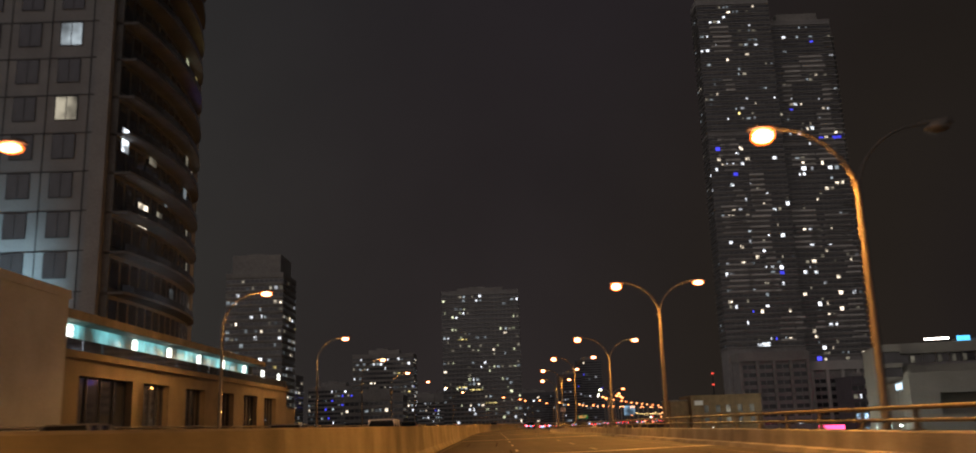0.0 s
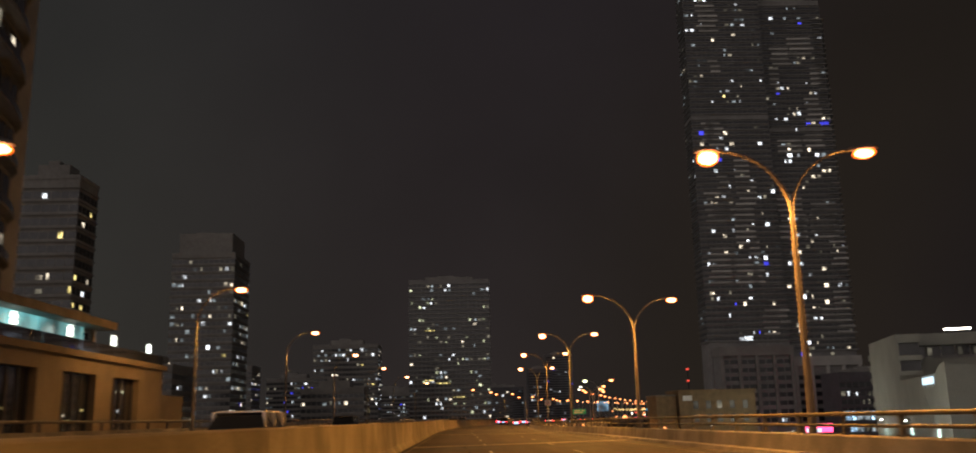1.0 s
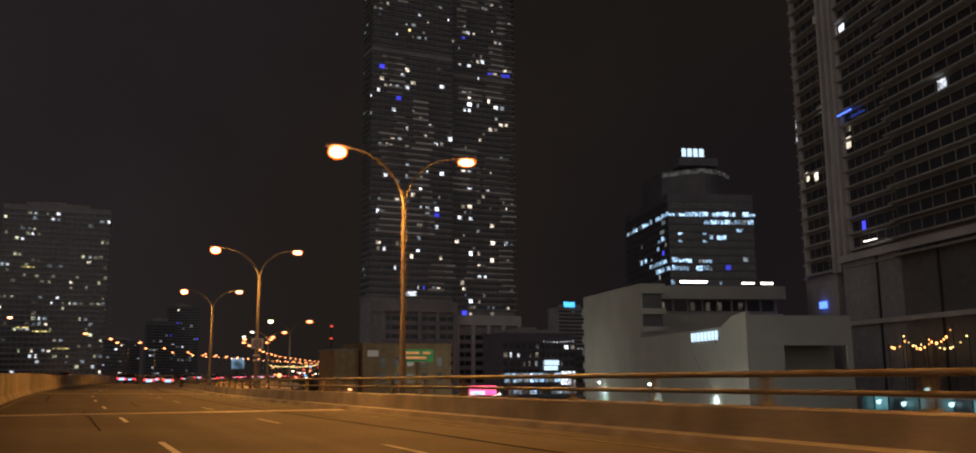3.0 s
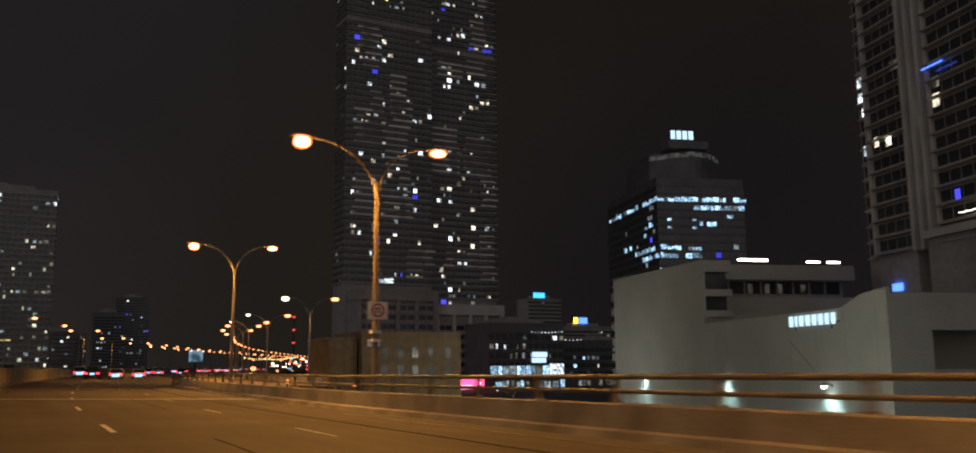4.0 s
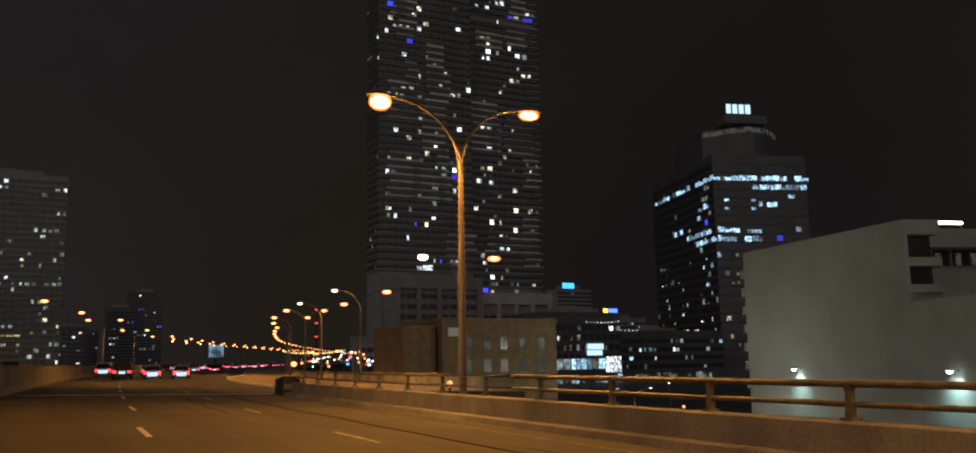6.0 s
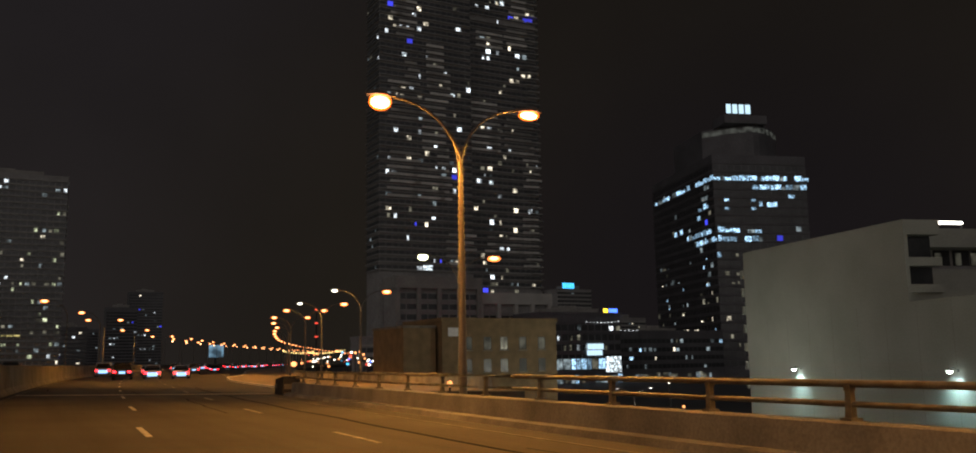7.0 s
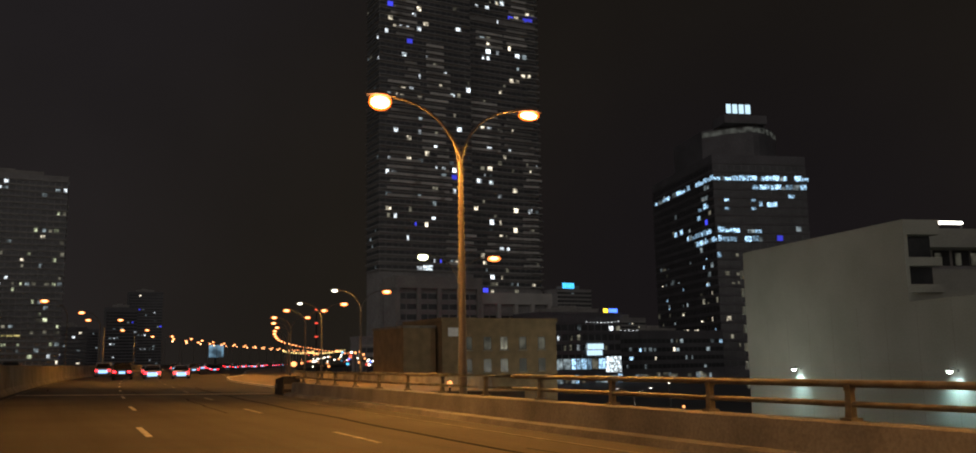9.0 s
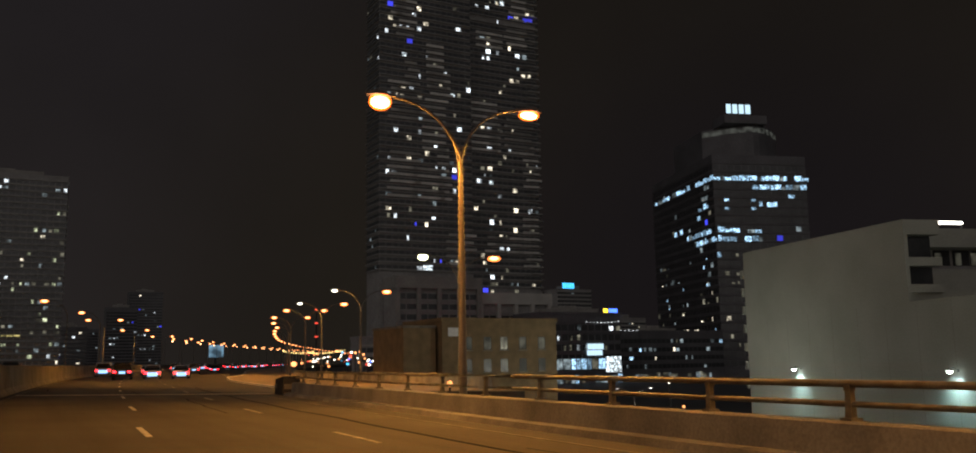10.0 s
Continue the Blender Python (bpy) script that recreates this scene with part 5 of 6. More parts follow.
for s0, s1, z0, z1, sag, count, mat in ((14.5, 9.5, 5.6, 6.3, 0.9, 4, STRING_ORANGE), (10.5, 5.0, 7.4, 5.6, 1.2, 5, STRING_WARM), (8.0, 2.5, 5.2, 6.0, 0.8, 6, STRING_ORANGE), (4.0, -2.5, 6.4, 8.0, 1.6, 7, STRING_ORANGE), (2.0, -6.0, 5.0, 6.6, 1.1, 6, STRING_WARM)):
    string_lights("string of orange and white lights before the tower podium", HALL_AT @ Vector((38.2, s0, z0)), HALL_AT @ Vector((38.2, s1, z1)), sag, count, mat, 0.15, uneven=0.6)
globe = thing("globe_lamp", "bright orange globe lamp on a post beside the ramp", "street lamp", pose(60.6, 371.8, GROUND_Z))
g = Shape()
g.tube([(0, 0, 0), (0, 0, 8.6)], [0.12, 0.08], 8)
part("post", g, STEEL, globe)
g = Shape()
g.tube([(0, 0, 8.5), (0, 0, 8.75), (0, 0, 9.1), (0, 0, 9.45), (0, 0, 9.7)], [0.25, 0.6, 0.75, 0.6, 0.25], 12)
part("globe", g, LENS_GLOBE, globe, smooth=True)
# narrow lit house between the ramp and the towers
house = block("street_house", "narrow dark house with stacked lit windows", pose(113.5, 462, 0), 11, 9, GROUND_Z, 9.5, 66, 3.3, 2.6, 0.35, mix=((LIT_HAZE, 4), (LIT_DIM, 4), (LIT_BLUE, 1)), slab=0.2, faces="s", roof=None, win_z0=-6)
for z, mat in ((6.2, LIT_DIM), (2.6, LIT_YELLOW), (-1.0, LIT_COOL)):
    lit_window(house, pose(2.6, -4.65, z), 2.4, 2.4, 2, mat)
row = block("street_row", "dark low street row with a few lit windows", pose(237, 455.6, 0), 62, 18, GROUND_Z, 11.2, 63, 3.4, 2.4, 0.26, mix=((LIT_DIM, 3), (LIT_HAZE, 5), (LIT_WARM, 1), (LIT_OFFICE, 1)), slab=0.2, faces="s", roof=(0.3, 0.5, 2.0), win=(0.92, 0.5), wall=OFFICE_DARK)
for i in range(16):
    lit_window(row, pose(rng.uniform(-29, 29), -9.3, -7.7), rng.choice((1.2, 2.0, 3.0)), rng.choice((2.2, 2.8)), rng.choice((1, 2)), rng.choice((LIT_HAZE, LIT_DIM, LIT_DIM)))
pink = thing("lit_billboard", "pink and white glowing street billboard on posts", "billboard", pose(150, 413, GROUND_Z))
g = Shape()
g.box(-5.8, -0.25, 0.8, 5.8, 0.25, 4.4)
part("lit_face", g, SIGN_PINK, pink)
g = Shape()
g.box(-5.6, -0.3, 0.9, 0.8, -0.26, 2.4)
part("pale_stripe", g, SIGN_COOL, pink)
for x in (-4.5, 4.5):
    g = Shape()
    g.box(x - 0.2, -0.2, 0.0, x + 0.2, 0.2, 0.8)
    part("post", g, FRAME, pink)

# ---- distant signs and the red-lit mast
block("office_block", "distant office block under a small cyan sign", pose(413, 790, 0), 34, 20, GROUND_Z, 58, 71, 3.4, 3.4, 0.04, slab=0.2, faces="s")
bar_letters("roof_sign", "cyan glowing roof sign of plain bars", pose(402, 781, 59.4), (1.6, 1.4, 1.0, 0.7, 1.4, 0.7, 1.4), 4.6, SIGN_CYAN, gap=0.5)
block("office_block", "distant office block under a blue and yellow sign", pose(478, 818, 0), 60, 20, GROUND_Z, 36, 72, 3.4, 3.4, 0.16, slab=0.2, faces="s")
bar_letters("roof_sign", "small yellow glowing roof sign", pose(463, 810, 39.4), (4.5,), 5.5, SIGN_YELLOW)
bar_letters("roof_sign", "small blue glowing roof sign", pose(469, 810, 39.4), (9.0,), 5.5, SIGN_BLUE)
mast = thing("radio_mast", "slender mast with red warning lights", "mast", pose(177, 735, GROUND_Z))
g = Shape()
g.box(-0.7, -0.7, 0, 0.7, 0.7, 46, taper=0.6)
part("shaft", g, FRAME, mast)
for z in (44, 35, 26):
    g = Shape()
    g.box(-0.8, -0.8, z, 0.8, 0.8, z + 0.9)
    part("warning_light", g, RED_LIGHT, mast)
board = thing("billboard", "pale blue lit billboard far beside the expressway", "billboard", pose(93.8, 640, 0))
g = Shape()
g.box(-3.6, -0.3, 5, 3.8, 0.3, 11.4)
part("lit_face", g, glow("pale_blue_board", (0.35, 0.65, 0.95), 0.6, 0, 0.12), board)
g = Shape()
g.box(-0.5, 0.35, GROUND_Z, 0.5, 1.2, 11)
part("mast", g, FRAME, board)
green = thing("green_road_sign", "small green road sign on a post at the parapet", "road sign", pose(11.1, 120.6, 0))
g = Shape()
g.box(-0.62, -0.03, 1.68, 0.62, 0.0, 2.14)
part("sign_plate", g, material("green_sheet", (0.03, 0.50, 0.40), 0.5, 0, 0.1, 2.0, 10.0, 0.0), green)
g = Shape()
for x, w, z in ((-0.5, 0.55, 1.96), (-0.5, 0.85, 1.78), (0.2, 0.3, 1.96)):
    g.box(x, -0.036, z, x + w, -0.031, z + 0.1)
part("print_bar", g, SIGN_WHITE, green)
g = Shape()
g.box(-0.04, 0.0, -0.1, 0.04, 0.06, 2.14)
part("post", g, STEEL, green)

# ---- left side: terrace podium, blank wall, apartment tower with bowed balconies
pod = thing("terrace_podium", "ochre podium building with a teal-lit glass terrace on top", "building")
g = Shape()
X0 = -20.7
g.box(-60, 46.0, GROUND_Z, X0 - 0.6, 95.0, 5.0)
part("body", g, OCHRE, pod)
g = Shape()
g.box(X0 - 0.6, 46.0, 4.35, X0, 95.0, 5.55)
g.box(X0 - 0.6, 46.0, GROUND_Z, X0, 95.0, -2.5)
ys = [46.0, 49.9, 56.6, 58.2, 62.4, 65.6, 69.6, 72.6, 76.8, 79.6, 83.8, 86.4, 90.6, 95.0]
part("front_wall", g, OCHRE, pod)
for a, b in zip(ys[0::2], ys[1::2]):
    g = Shape()
    g.box(X0 - 0.6, a, -2.5, X0, b, 4.35)
    part("wall_pier", g, OCHRE, pod)
g = Shape()
g.box(X0, 46.0, 5.15, X0 + 0.25, 95.2, 5.5)
part("cornice", g, OCHRE, pod)
for a, b in zip(ys[1::2], ys[2::2]):
    g = Shape()
    g.face([(X0 - 0.45, a, -2.5), (X0 - 0.45, b, -2.5), (X0 - 0.45, b, 4.35), (X0 - 0.45, a, 4.35)])
    win = part("window", g, SHARP_GLASS, pod)
    n = 4
    for i in range(n + 1):
        y = a + (b - a) * i / n
        g = Shape()
        g.box(X0 - 0.45, y - 0.05, -2.5, X0 - 0.36, y + 0.05, 4.35)
        part("window_bar", g, FRAME, win)
    g = Shape()
    g.box(X0 - 0.45, a, 1.2, X0 - 0.37, b, 1.3)
    part("transom", g, FRAME, win)
# small glowing discs set on the panes as reflections of lamps
rng = random.Random(19)
for i in range(20):
    a, b = rng.choice([q for q in zip(ys[1::2], ys[2::2])][1:])
    y, z = rng.uniform(a + 0.2, b - 0.2), rng.choice((0.2, 0.9, 1.8, 2.1, 2.4))
    g = Shape()
    g.tube([(X0 - 0.43, y, z), (X0 - 0.40, y, z)], [0.05, 0.09], 8)
    part("interior_light", g, rng.choice((LIT_YELLOW, LIT_YELLOW, LIT_WARM, LIT_BRIGHT)), pod, "small glint on the window, standing in for a reflected lamp")
# terrace glass, lit from within, in panes, with a slab above
g = Shape()
g.box(-0.02, -0.86, 0.0, 0.02, 0.86, 1.5)
pane = g.mesh("glass_pane", TEAL_GLASS)
for i in range(21):
    part("glass_pane", pane, None, pod, at=pose(X0 - 1.0, 47.2 + 1.8 * i, 5.6))
g = Shape()
g.box(-0.012, -1.1, 0.0, 0.012, 1.1, 0.6)
clear = g.mesh("rail_pane", SHARP_GLASS)
for i in range(22):
    part("rail_pane", clear, None, pod, at=pose(X0 - 0.15, 47.0 + 2.25 * i, 5.55))
g = Shape()
g.box(X0 - 9, 45, 7.05, X0 + 0.1, 86.2, 7.5)
part("canopy_slab", g, CONCRETE, pod)
g = Shape()
for y in (46, 54, 62, 70, 78, 85.8):
    g.box(X0 - 1.3, y - 0.15, 5.5, X0 - 1.05, y + 0.15, 7.05)
part("canopy_column", g, CONCRETE, pod)
for y in (49.5, 57.7, 63.4, 69.3, 75.0, 81.1, 87.2, 93.3):
    lamp = thing("terrace_lamp", "upright white terrace light on the podium edge", "lamp", pose(X0 - 0.45, y, 5.55), group="lights along the terrace")
    g = Shape()
    g.box(-0.14, -0.14, 0.0, 0.14, 0.14, 0.12)
    part("foot", g, FRAME, lamp)
    g = Shape()
    g.box(-0.10, -0.12, 0.12, 0.10, 0.12, 1.3)
    part("diffuser", g, glow("terrace_diffuser", (0.9, 1.0, 0.95), 3.4) if "terrace_diffuser" not in bpy.data.materials else bpy.data.materials["terrace_diffuser"], lamp)
    for z in (0.38, 0.66, 0.94, 1.22):
        g = Shape()
        g.box(-0.13, -0.15, z, 0.13, 0.15, z + 0.05)
        part("louvre", g, FRAME, lamp)
g = Shape()
g.box(-26, -10, GROUND_Z, -19.9, 46.6, 7.7)
side = thing("side_building", "plain pale concrete side of a low building", "building")
part("wall", g, SIDE_PANEL, side)
g = Shape()
g.box(-26.1, -10.1, 7.7, -19.82, 46.7, 8.1)
part("coping", g, SIDE_PANEL, side)
for y in (-2.0, 6.0, 14.0, 22.0, 30.0, 38.0):
    g = Shape()
    g.box(-19.9, y - 0.03, GROUND_Z, -19.885, y + 0.03, 7.7)
    part("wall_joint", g, CONCRETE, side)

g = Shape()
g.box(-40, 95.2, GROUND_Z, -21.4, 102, 3.6)
tagged(part("low_annex", g, OCHRE), "low ochre annex beyond the podium", "building")

flats = thing("apartment_tower", "apartment tower with a pale windowed end and bowed balconies", "building")
g = Shape()
g.box(-62, 67.0, GROUND_Z, -28.8, 90.0, 82)
part("body", g, PANEL, flats)
# bowed front: one slab a storey
def bow(depth, y0=67.3, y1=88.4, x=-28.8):
    n = 14
    out = [(x + depth * math.sin(math.pi * (0.25 + 0.75 * i / n)) ** 0.6 if i < n else x, y0 + (y1 - y0) * i / n) for i in range(n + 1)]
    return [(x, y0)] + out + [(x, y1)]
g = Shape()
g.prism(bow(2.0), 7.6, 82)
part("bowed_front", g, BOW_FRONT, flats)
glass = []
bow_pts = bow(2.02)[1:-1]
for i in range(25):
    for (xa, ya), (xb, yb) in zip(bow_pts, bow_pts[1:]):
        run = math.hypot(xb - xa, yb - ya)
        glass.append((pose((xa + xb) / 2, (ya + yb) / 2, 0, 0, 0, math.degrees(math.atan2(yb - ya, xb - xa))), 0.0, 8.75 + 2.95 * i, run * 0.8, 2.1))
glaze(flats, glass)
slab_shape = Shape()
slab_shape.prism(bow(3.4), 0, 0.18)
slab_me = slab_shape.mesh("balcony_slab", BOW_FRONT)
rail_shape = Shape()
outline = bow(3.32)[1:-1]
for (xa, ya), (xb, yb) in zip(outline, outline[1:]):
    rail_shape.face([(xa, ya, 0.22), (xb, yb, 0.22), (xb, yb, 0.72), (xa, ya, 0.72)])
rail_me = rail_shape.mesh("balcony_rail", GLASS)
rng = random.Random(14)
for i in range(25):
    z = 8.2 + 2.95 * i
    part("balcony_slab", slab_me, None, flats, at=pose(0, 0, z))
    part("balcony_rail", rail_me, None, flats, at=pose(0, 0, z))
# lit rooms on the bowed front and on its blunt end
curve = bow(2.0)[1:-1]
for y, z, w, mat in ((68.4, 22.8, 1.1, LIT_BRIGHT), (73.2, 23.2, 1.5, LIT_DIM), (71.8, 17.8, 1.7, LIT_WARM), (75.1, 17.9, 1.3, LIT_DIM), (80.9, 34.9, 1.0, LIT_GREEN), (83.2, 35.6, 1.0, LIT_YELLOW), (85.2, 35.4, 1.2, LIT_YELLOW), (83.2, 32.9, 1.2, LIT_WARM), (83.6, 29.9, 1.6, LIT_BLUE), (84.5, 29.9, 0.7, LIT_BRIGHT),
                     (82.1, 24.9, 1.0, LIT_DIM), (84.8, 24.2, 0.7, LIT_WARM), (82.0, 21.8, 1.2, LIT_HAZE), (83.3, 18.3, 0.7, LIT_DIM), (83.9, 15.4, 0.7, LIT_DIM), (76.5, 20.6, 0.8, LIT_HAZE), (79.0, 12.2, 1.2, LIT_HAZE), (86.0, 12.0, 0.8, LIT_WARM)):
    for (xa, ya), (xb, yb) in zip(curve, curve[1:]):
        if ya <= y < yb:
            f = (y - ya) / (yb - ya)
            lit_window(flats, pose(xa + (xb - xa) * f, y, z - 0.9, 0, 0, math.degrees(math.atan2(yb - ya, xb - xa))) @ pose(0, -0.05, 0), w, 2.0, 2, mat)
g = Shape()
g.box(-28.78, 66.7, 7.6, -27.7, 67.25, 82)
part("corner_pier", g, PANEL, flats)
# pale end with windows
rng = random.Random(15)
for i in range(24):
    for x in (-30.9, -34.0, -37.1, -40.2, -43.3):
        m = pose(x, 66.98, 9.4 + 2.95 * i)
        mat = LIT_DIM if rng.random() < 0.14 else LIT_HAZE if rng.random() < 0.12 else GLASS
        lit_window(flats, m, 1.7, 1.9, 2, mat)
g = Shape()
for i in range(25):
    g.box(-62, 66.94, 8.4 + 2.95 * i, -28.8, 67.0, 8.46 + 2.95 * i)
for x in (-29.3, -32.4, -35.5, -38.6, -41.7):
    g.box(x - 0.03, 66.95, 7.6, x + 0.03, 67.0, 82)
part("panel_joint", g, FRAME, flats)
# cool light added to lift the bowed front; no lamp known there
spot("flats_wall_fill", (-21.6, 70.5, 7.9), (-25.6, 77.0, 24.0), 500, (0.62, 0.80, 1.0), 110, 1.0, 0.4)
# housings added at the start of both beams
for where in ((-33.0, 60.5, 7.5), (-21.6, 70.5, 7.5)):
    lamp = thing("terrace_floodlight", "small dark lamp housing added on the terrace roof", "light", pose(*where), "floodlights on the terrace roof")
    g = Shape()
    g.box(-0.2, -0.15, 0.0, 0.2, 0.15, 0.1)
    part("foot", g, FRAME, lamp)
    g = Shape()
    g.box(-0.22, -0.12, 0.1, 0.22, 0.12, 0.3, taper=0.2)
    part("housing", g, FRAME, lamp)
spot("flats_wall_fill", (-33.0, 60.5, 8.0), (-35.5, 67.0, 11.0), 3000, (0.46, 0.80, 1.0), 100, 1.0, 0.4)


# ---- vehicles
def car(label, paint, at, kind="sedan", group="", lights=True):
    """A car facing +y: body and cabin lofted from cross-sections, wheels, lights, plate."""
    vehicle = thing("car", label, "car", at, group)
    if kind == "suv":
        L, W, H, belt, rows = 4.7, 1.9, 1.72, 1.05, ((-2.1, 0.80), (-1.75, 1.0), (0.7, 1.0), (1.35, 0.0))
    elif kind == "van":
        L, W, H, belt, rows = 5.4, 2.0, 2.25, 1.25, ((-2.68, 0.96), (-2.6, 1.0), (1.2, 1.0), (2.0, 0.0))
    else:
        L, W, H, belt, rows = 4.6, 1.82, 1.44, 0.92, ((-1.75, 0.0), (-1.0, 0.96), (0.35, 1.0), (1.25, 0.0))
    def loft(sections, mats, name, parent, label_=""):
        shape = Shape()
        c = len(sections[0])
        for sec in sections:
            shape.v += sec
        for i in range(len(sections) - 1):
            shape.f += [(i * c + a, i * c + (a + 1) % c, (i + 1) * c + (a + 1) % c, (i + 1) * c + a) for a in range(c)]
        shape.f += [tuple(reversed(range(c))), tuple((len(sections) - 1) * c + a for a in range(c))]
        shape.m = [0] * len(shape.f)
        return part(name, shape, mats, parent, label_, smooth=True)
    def ring(y, w, z0, z1, tuck):
        return [(-w + 0.05, y, z0), (w - 0.05, y, z0), (w, y, z0 + 0.15), (w, y, z1 - 0.18), (w - tuck, y, z1), (-w + tuck, y, z1), (-w, y, z1 - 0.18), (-w, y, z0 + 0.15)]
    h = W / 2
    nose = belt - 0.12 if kind != "van" else belt
    loft([ring(-L / 2, h - 0.16, 0.34, belt - 0.10, 0.10), ring(-L / 2 + 0.12, h - 0.03, 0.24, belt, 0.10), ring(-0.5, h, 0.22, belt, 0.06), ring(L / 2 - 1.2, h, 0.22, nose + 0.03, 0.08), ring(L / 2 - 0.2, h - 0.10, 0.24, nose - 0.16, 0.12), ring(L / 2, h - 0.3, 0.34, nose - 0.34, 0.12)], paint, "body", vehicle)
    def cab(y, f, inset, zoff=0.0):
        z1 = belt + (H - belt) * f + zoff
        return [(-h + 0.08, y, belt - 0.02), (h - 0.08, y, belt - 0.02), (h - 0.08 - inset * f, y, z1), (-h + 0.08 + inset * f, y, z1)]
    loft([cab(rows[0][0], rows[0][1], 0.2), cab(rows[1][0], rows[1][1], 0.2), cab(rows[2][0], rows[2][1], 0.2), cab(rows[3][0], 0.02, 0.2)], paint if kind == "van" else CAR_GLASS, "cabin" if kind == "van" else "cabin_glass", vehicle)
    if kind == "van":
        for sx in (-1, 1):
            for y0, y1 in ((-2.3, -1.25), (-1.15, -0.1), (0.0, 1.0)):
                pane = Shape()
                pane.v = [(sx * (h - 0.08 - 0.2 * f + 0.012), y, belt + (H - belt) * f) for y, f in ((y0, 0.15), (y1, 0.15), (y1, 0.75), (y0, 0.75))] + [(sx * (h - 0.12 - 0.2 * f), y, belt + (H - belt) * f) for y, f in ((y0, 0.15), (y1, 0.15), (y1, 0.75), (y0, 0.75))]
                pane.f = [(0, 1, 2, 3), (7, 6, 5, 4), (0, 4, 5, 1), (1, 5, 6, 2), (2, 6, 7, 3), (3, 7, 4, 0)]
                pane.m = [0] * 6
                part("side_window", pane, CAR_GLASS, vehicle)
        pane = Shape()
        pane.v = [(sx * (h - 0.22 - 0.2 * f), 2.0 - 0.8 * f + 0.02, belt + (H - belt) * f) for sx, f in ((-1, 0.08), (1, 0.08), (1, 0.88), (-1, 0.88))] + [(sx * (h - 0.22 - 0.2 * f), 2.0 - 0.8 * f - 0.05, belt + (H - belt) * f) for sx, f in ((-1, 0.08), (1, 0.08), (1, 0.88), (-1, 0.88))]
        pane.f = [(0, 1, 2, 3), (7, 6, 5, 4), (0, 4, 5, 1), (1, 5, 6, 2), (2, 6, 7, 3), (3, 7, 4, 0)]
        pane.m = [0] * 6
        part("windscreen", pane, CAR_GLASS, vehicle)
        pane = Shape()
        pane.box(-h + 0.35, -2.71, belt + 0.15, h - 0.35, -2.66, H - 0.3)
        part("rear_window", pane, CAR_GLASS, vehicle)
    shape = Shape()
    ya, yb = rows[1][0] - 0.1, rows[2][0] + 0.1
    shape.box(-h + 0.26, ya, H - 0.02, h - 0.26, yb, H + 0.035)
    for y in (ya, (ya + yb) / 2, yb):
        for sx in (-1, 1):
            shape.box(sx * (h - 0.2) - 0.05, y - 0.05, belt, sx * (h - 0.2) + 0.05, y + 0.05, H)
    part("roof", shape, paint, vehicle)
    for sx in (-1, 1):
        for y in (-L / 2 + 0.85, L / 2 - 0.9):
            wheel = Shape()
            wheel.tube([(sx * (h - 0.2), y, 0.33), (sx * (h + 0.01), y, 0.33)], 0.33, 16)
            tyre = part("wheel", wheel, RUBBER, vehicle, smooth=True)
            wheel = Shape()
            wheel.tube([(sx * (h + 0.005), y, 0.33), (sx * (h + 0.025), y, 0.33)], 0.2, 10)
            part("rim", wheel, STEEL, tyre)
        shape = Shape()
        tall_light = 0.42 if kind == "van" else 0.16
        shape.box(sx * (h - 0.25) - 0.17, -L / 2 - 0.02, belt - 0.34, sx * (h - 0.25) + 0.13, -L / 2 + 0.1, belt - 0.34 + tall_light)
        part("tail_light", shape, TAIL if lights else SIGN_RED, vehicle)
        shape = Shape()
        shape.box(sx * (h - 0.38) - 0.16, L / 2 - 0.12, nose - 0.42, sx * (h - 0.38) + 0.16, L / 2 + 0.0, nose - 0.28)
        part("headlight", shape, HEAD, vehicle)
        shape = Shape()
        shape.box(sx * (h + 0.02), rows[2][0] + 0.25, belt - 0.02, sx * (h + 0.2), rows[2][0] + 0.4, belt + 0.14)
        part("wing_mirror", shape, paint, vehicle)
    # widened glowing plate stands in for cool light on the car's tail
    shape = Shape()
    k = 0.5 if paint is WHITE_PAINT else 0.3
    shape.box(-k, -L / 2 - 0.035, belt - 0.22 - k * 0.75, k, -L / 2 + 0.05, belt - 0.22)
    part("plate", shape, TAIL_GLOW if lights else SIGN_WHITE, vehicle, "enlarged number plate in place of light on the tail")
    shape = Shape()
    shape.box(-h + 0.2, -L / 2 - 0.03, 0.3, h - 0.2, -L / 2 + 0.1, 0.46)
    part("bumper", shape, RUBBER, vehicle)
    return vehicle


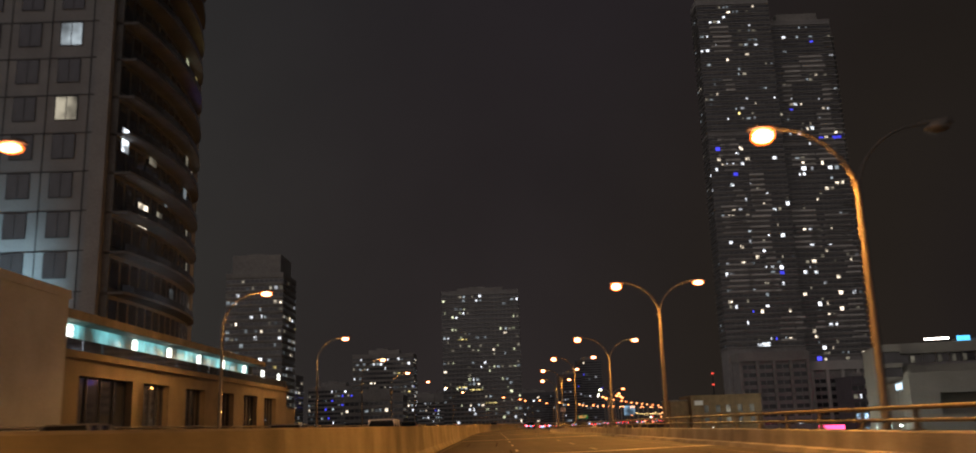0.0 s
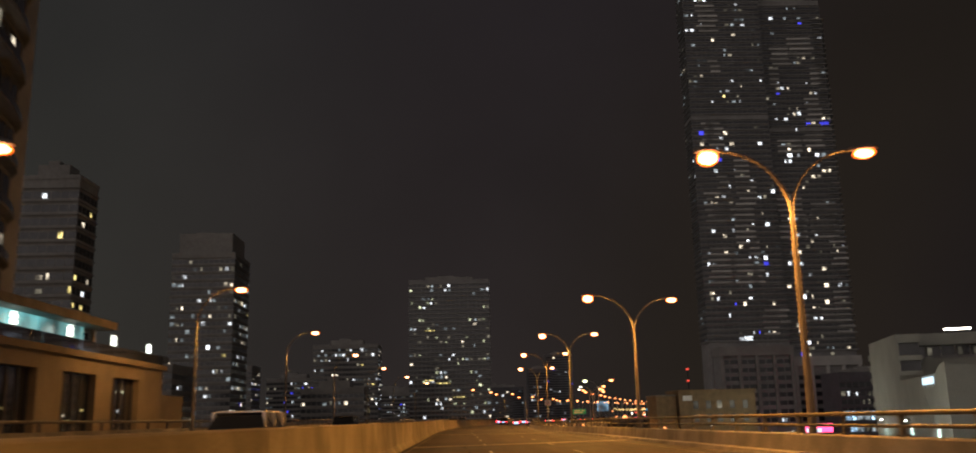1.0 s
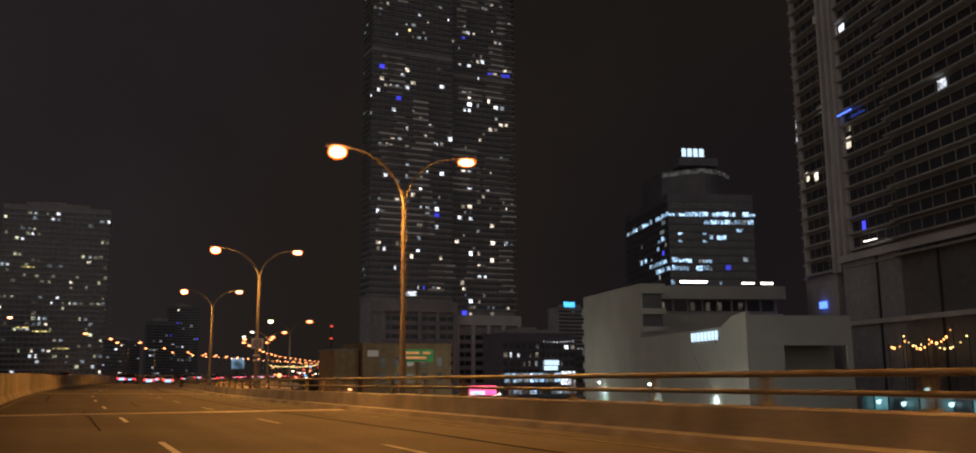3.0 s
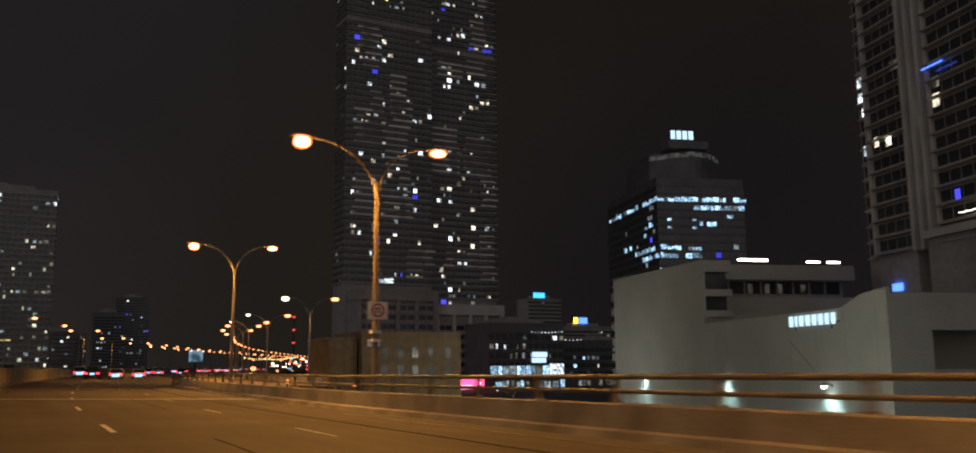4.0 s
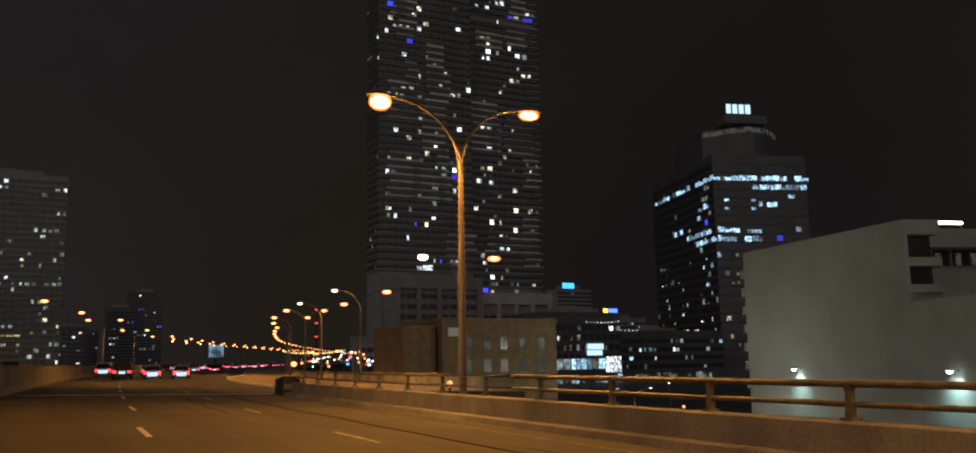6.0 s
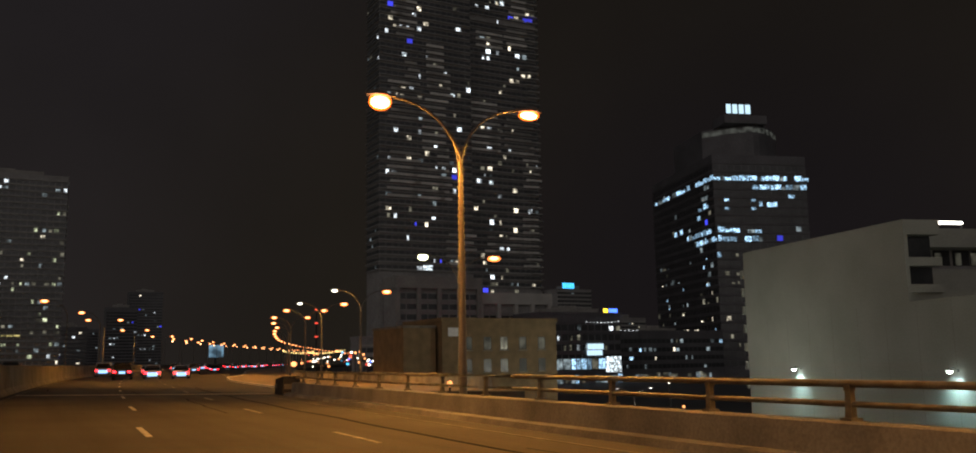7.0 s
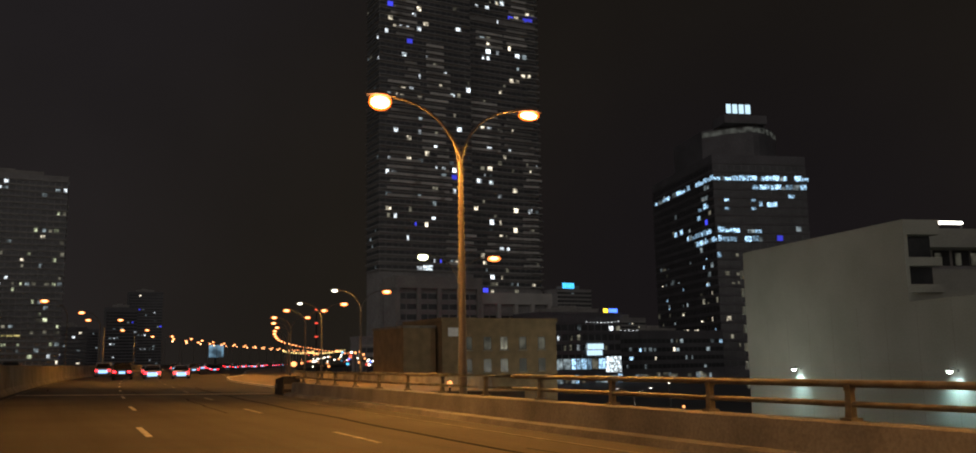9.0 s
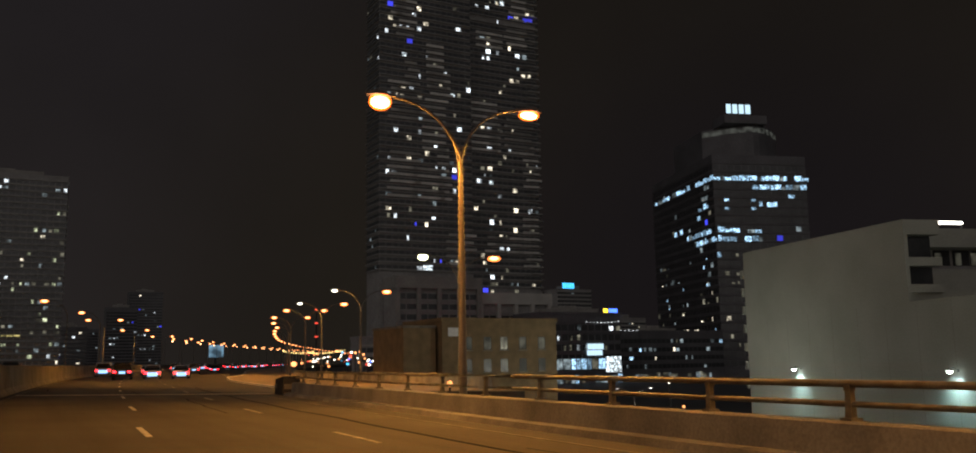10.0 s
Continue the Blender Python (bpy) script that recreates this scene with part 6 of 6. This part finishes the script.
AHEAD = "cars driving ahead"
car("black sport utility car with red tail lights on the road ahead", BLACK_PAINT, road_pose(255, 1.6), "suv", AHEAD)
car("white sedan with red tail lights on the road ahead", WHITE_PAINT, road_pose(258, 4.5), "sedan", AHEAD)
car("white sedan with red tail lights on the road ahead", WHITE_PAINT, road_pose(262, 7.5), "sedan", AHEAD)
car("white sport utility car on the road ahead", WHITE_PAINT, road_pose(276, -1.3), "suv", AHEAD)
rng = random.Random(3)
for s, lat in ((300, 3.0), (318, 9.5), (340, 6.2), (352, 12.5), (372, 3.0), (395, 9.5), (410, 6.2), (440, 12.5), (455, 2.8), (480, 6.0), (505, 9.5), (530, 3.0), (560, 6.0), (424, 0.2), (436, 6.3), (448, 9.4), (462, -0.4), (470, 9.6), (492, 3.1), (498, 12.4), (515, 6.0), (522, -0.3), (540, 9.4), (552, 2.9), (572, 9.2), (585, 3.2), (600, 6.1), (618, 9.3), (636, 3.0)):
    car("car with red tail lights in the distant traffic", rng.choice((WHITE_PAINT, GREY_PAINT, BLACK_PAINT)), road_pose(s, lat), rng.choice(("sedan", "suv")), "cars in the distant traffic")
ONCOMING = "cars on the far carriageway"
for s, lat, kind, paint, text in ((61.0, -6.9, "suv", WHITE_PAINT, "white sport utility car"), (47, -9.6, "sedan", GREY_PAINT, "grey sedan"), (33, -13.0, "sedan", GREY_PAINT, "dark grey sedan"), (104, -9.4, "suv", BLACK_PAINT, "black sport utility car"),
                                  (128, -6.0, "sedan", WHITE_PAINT, "white sedan"), (215, -6.2, "sedan", BLACK_PAINT, "black sedan"), (262, -9.6, "suv", GREY_PAINT, "grey sport utility car"), (330, -6.2, "sedan", WHITE_PAINT, "white sedan"), (390, -9.6, "sedan", GREY_PAINT, "grey sedan"), (450, -6.2, "suv", WHITE_PAINT, "white sport utility car")):
    car(text + " with lit headlights on the far carriageway", paint, road_pose(s, lat, 0, 180), kind, ONCOMING)
# vans on the street beside the pale hall
for y in (-6.2, -16.2, -26.0):
    car("large white van parked below the pale hall", WHITE_PAINT, HALL_AT @ pose(-5.0, y, GROUND_Z) @ Matrix.Scale(1.64, 4), "van", "vans by the pale hall", False)
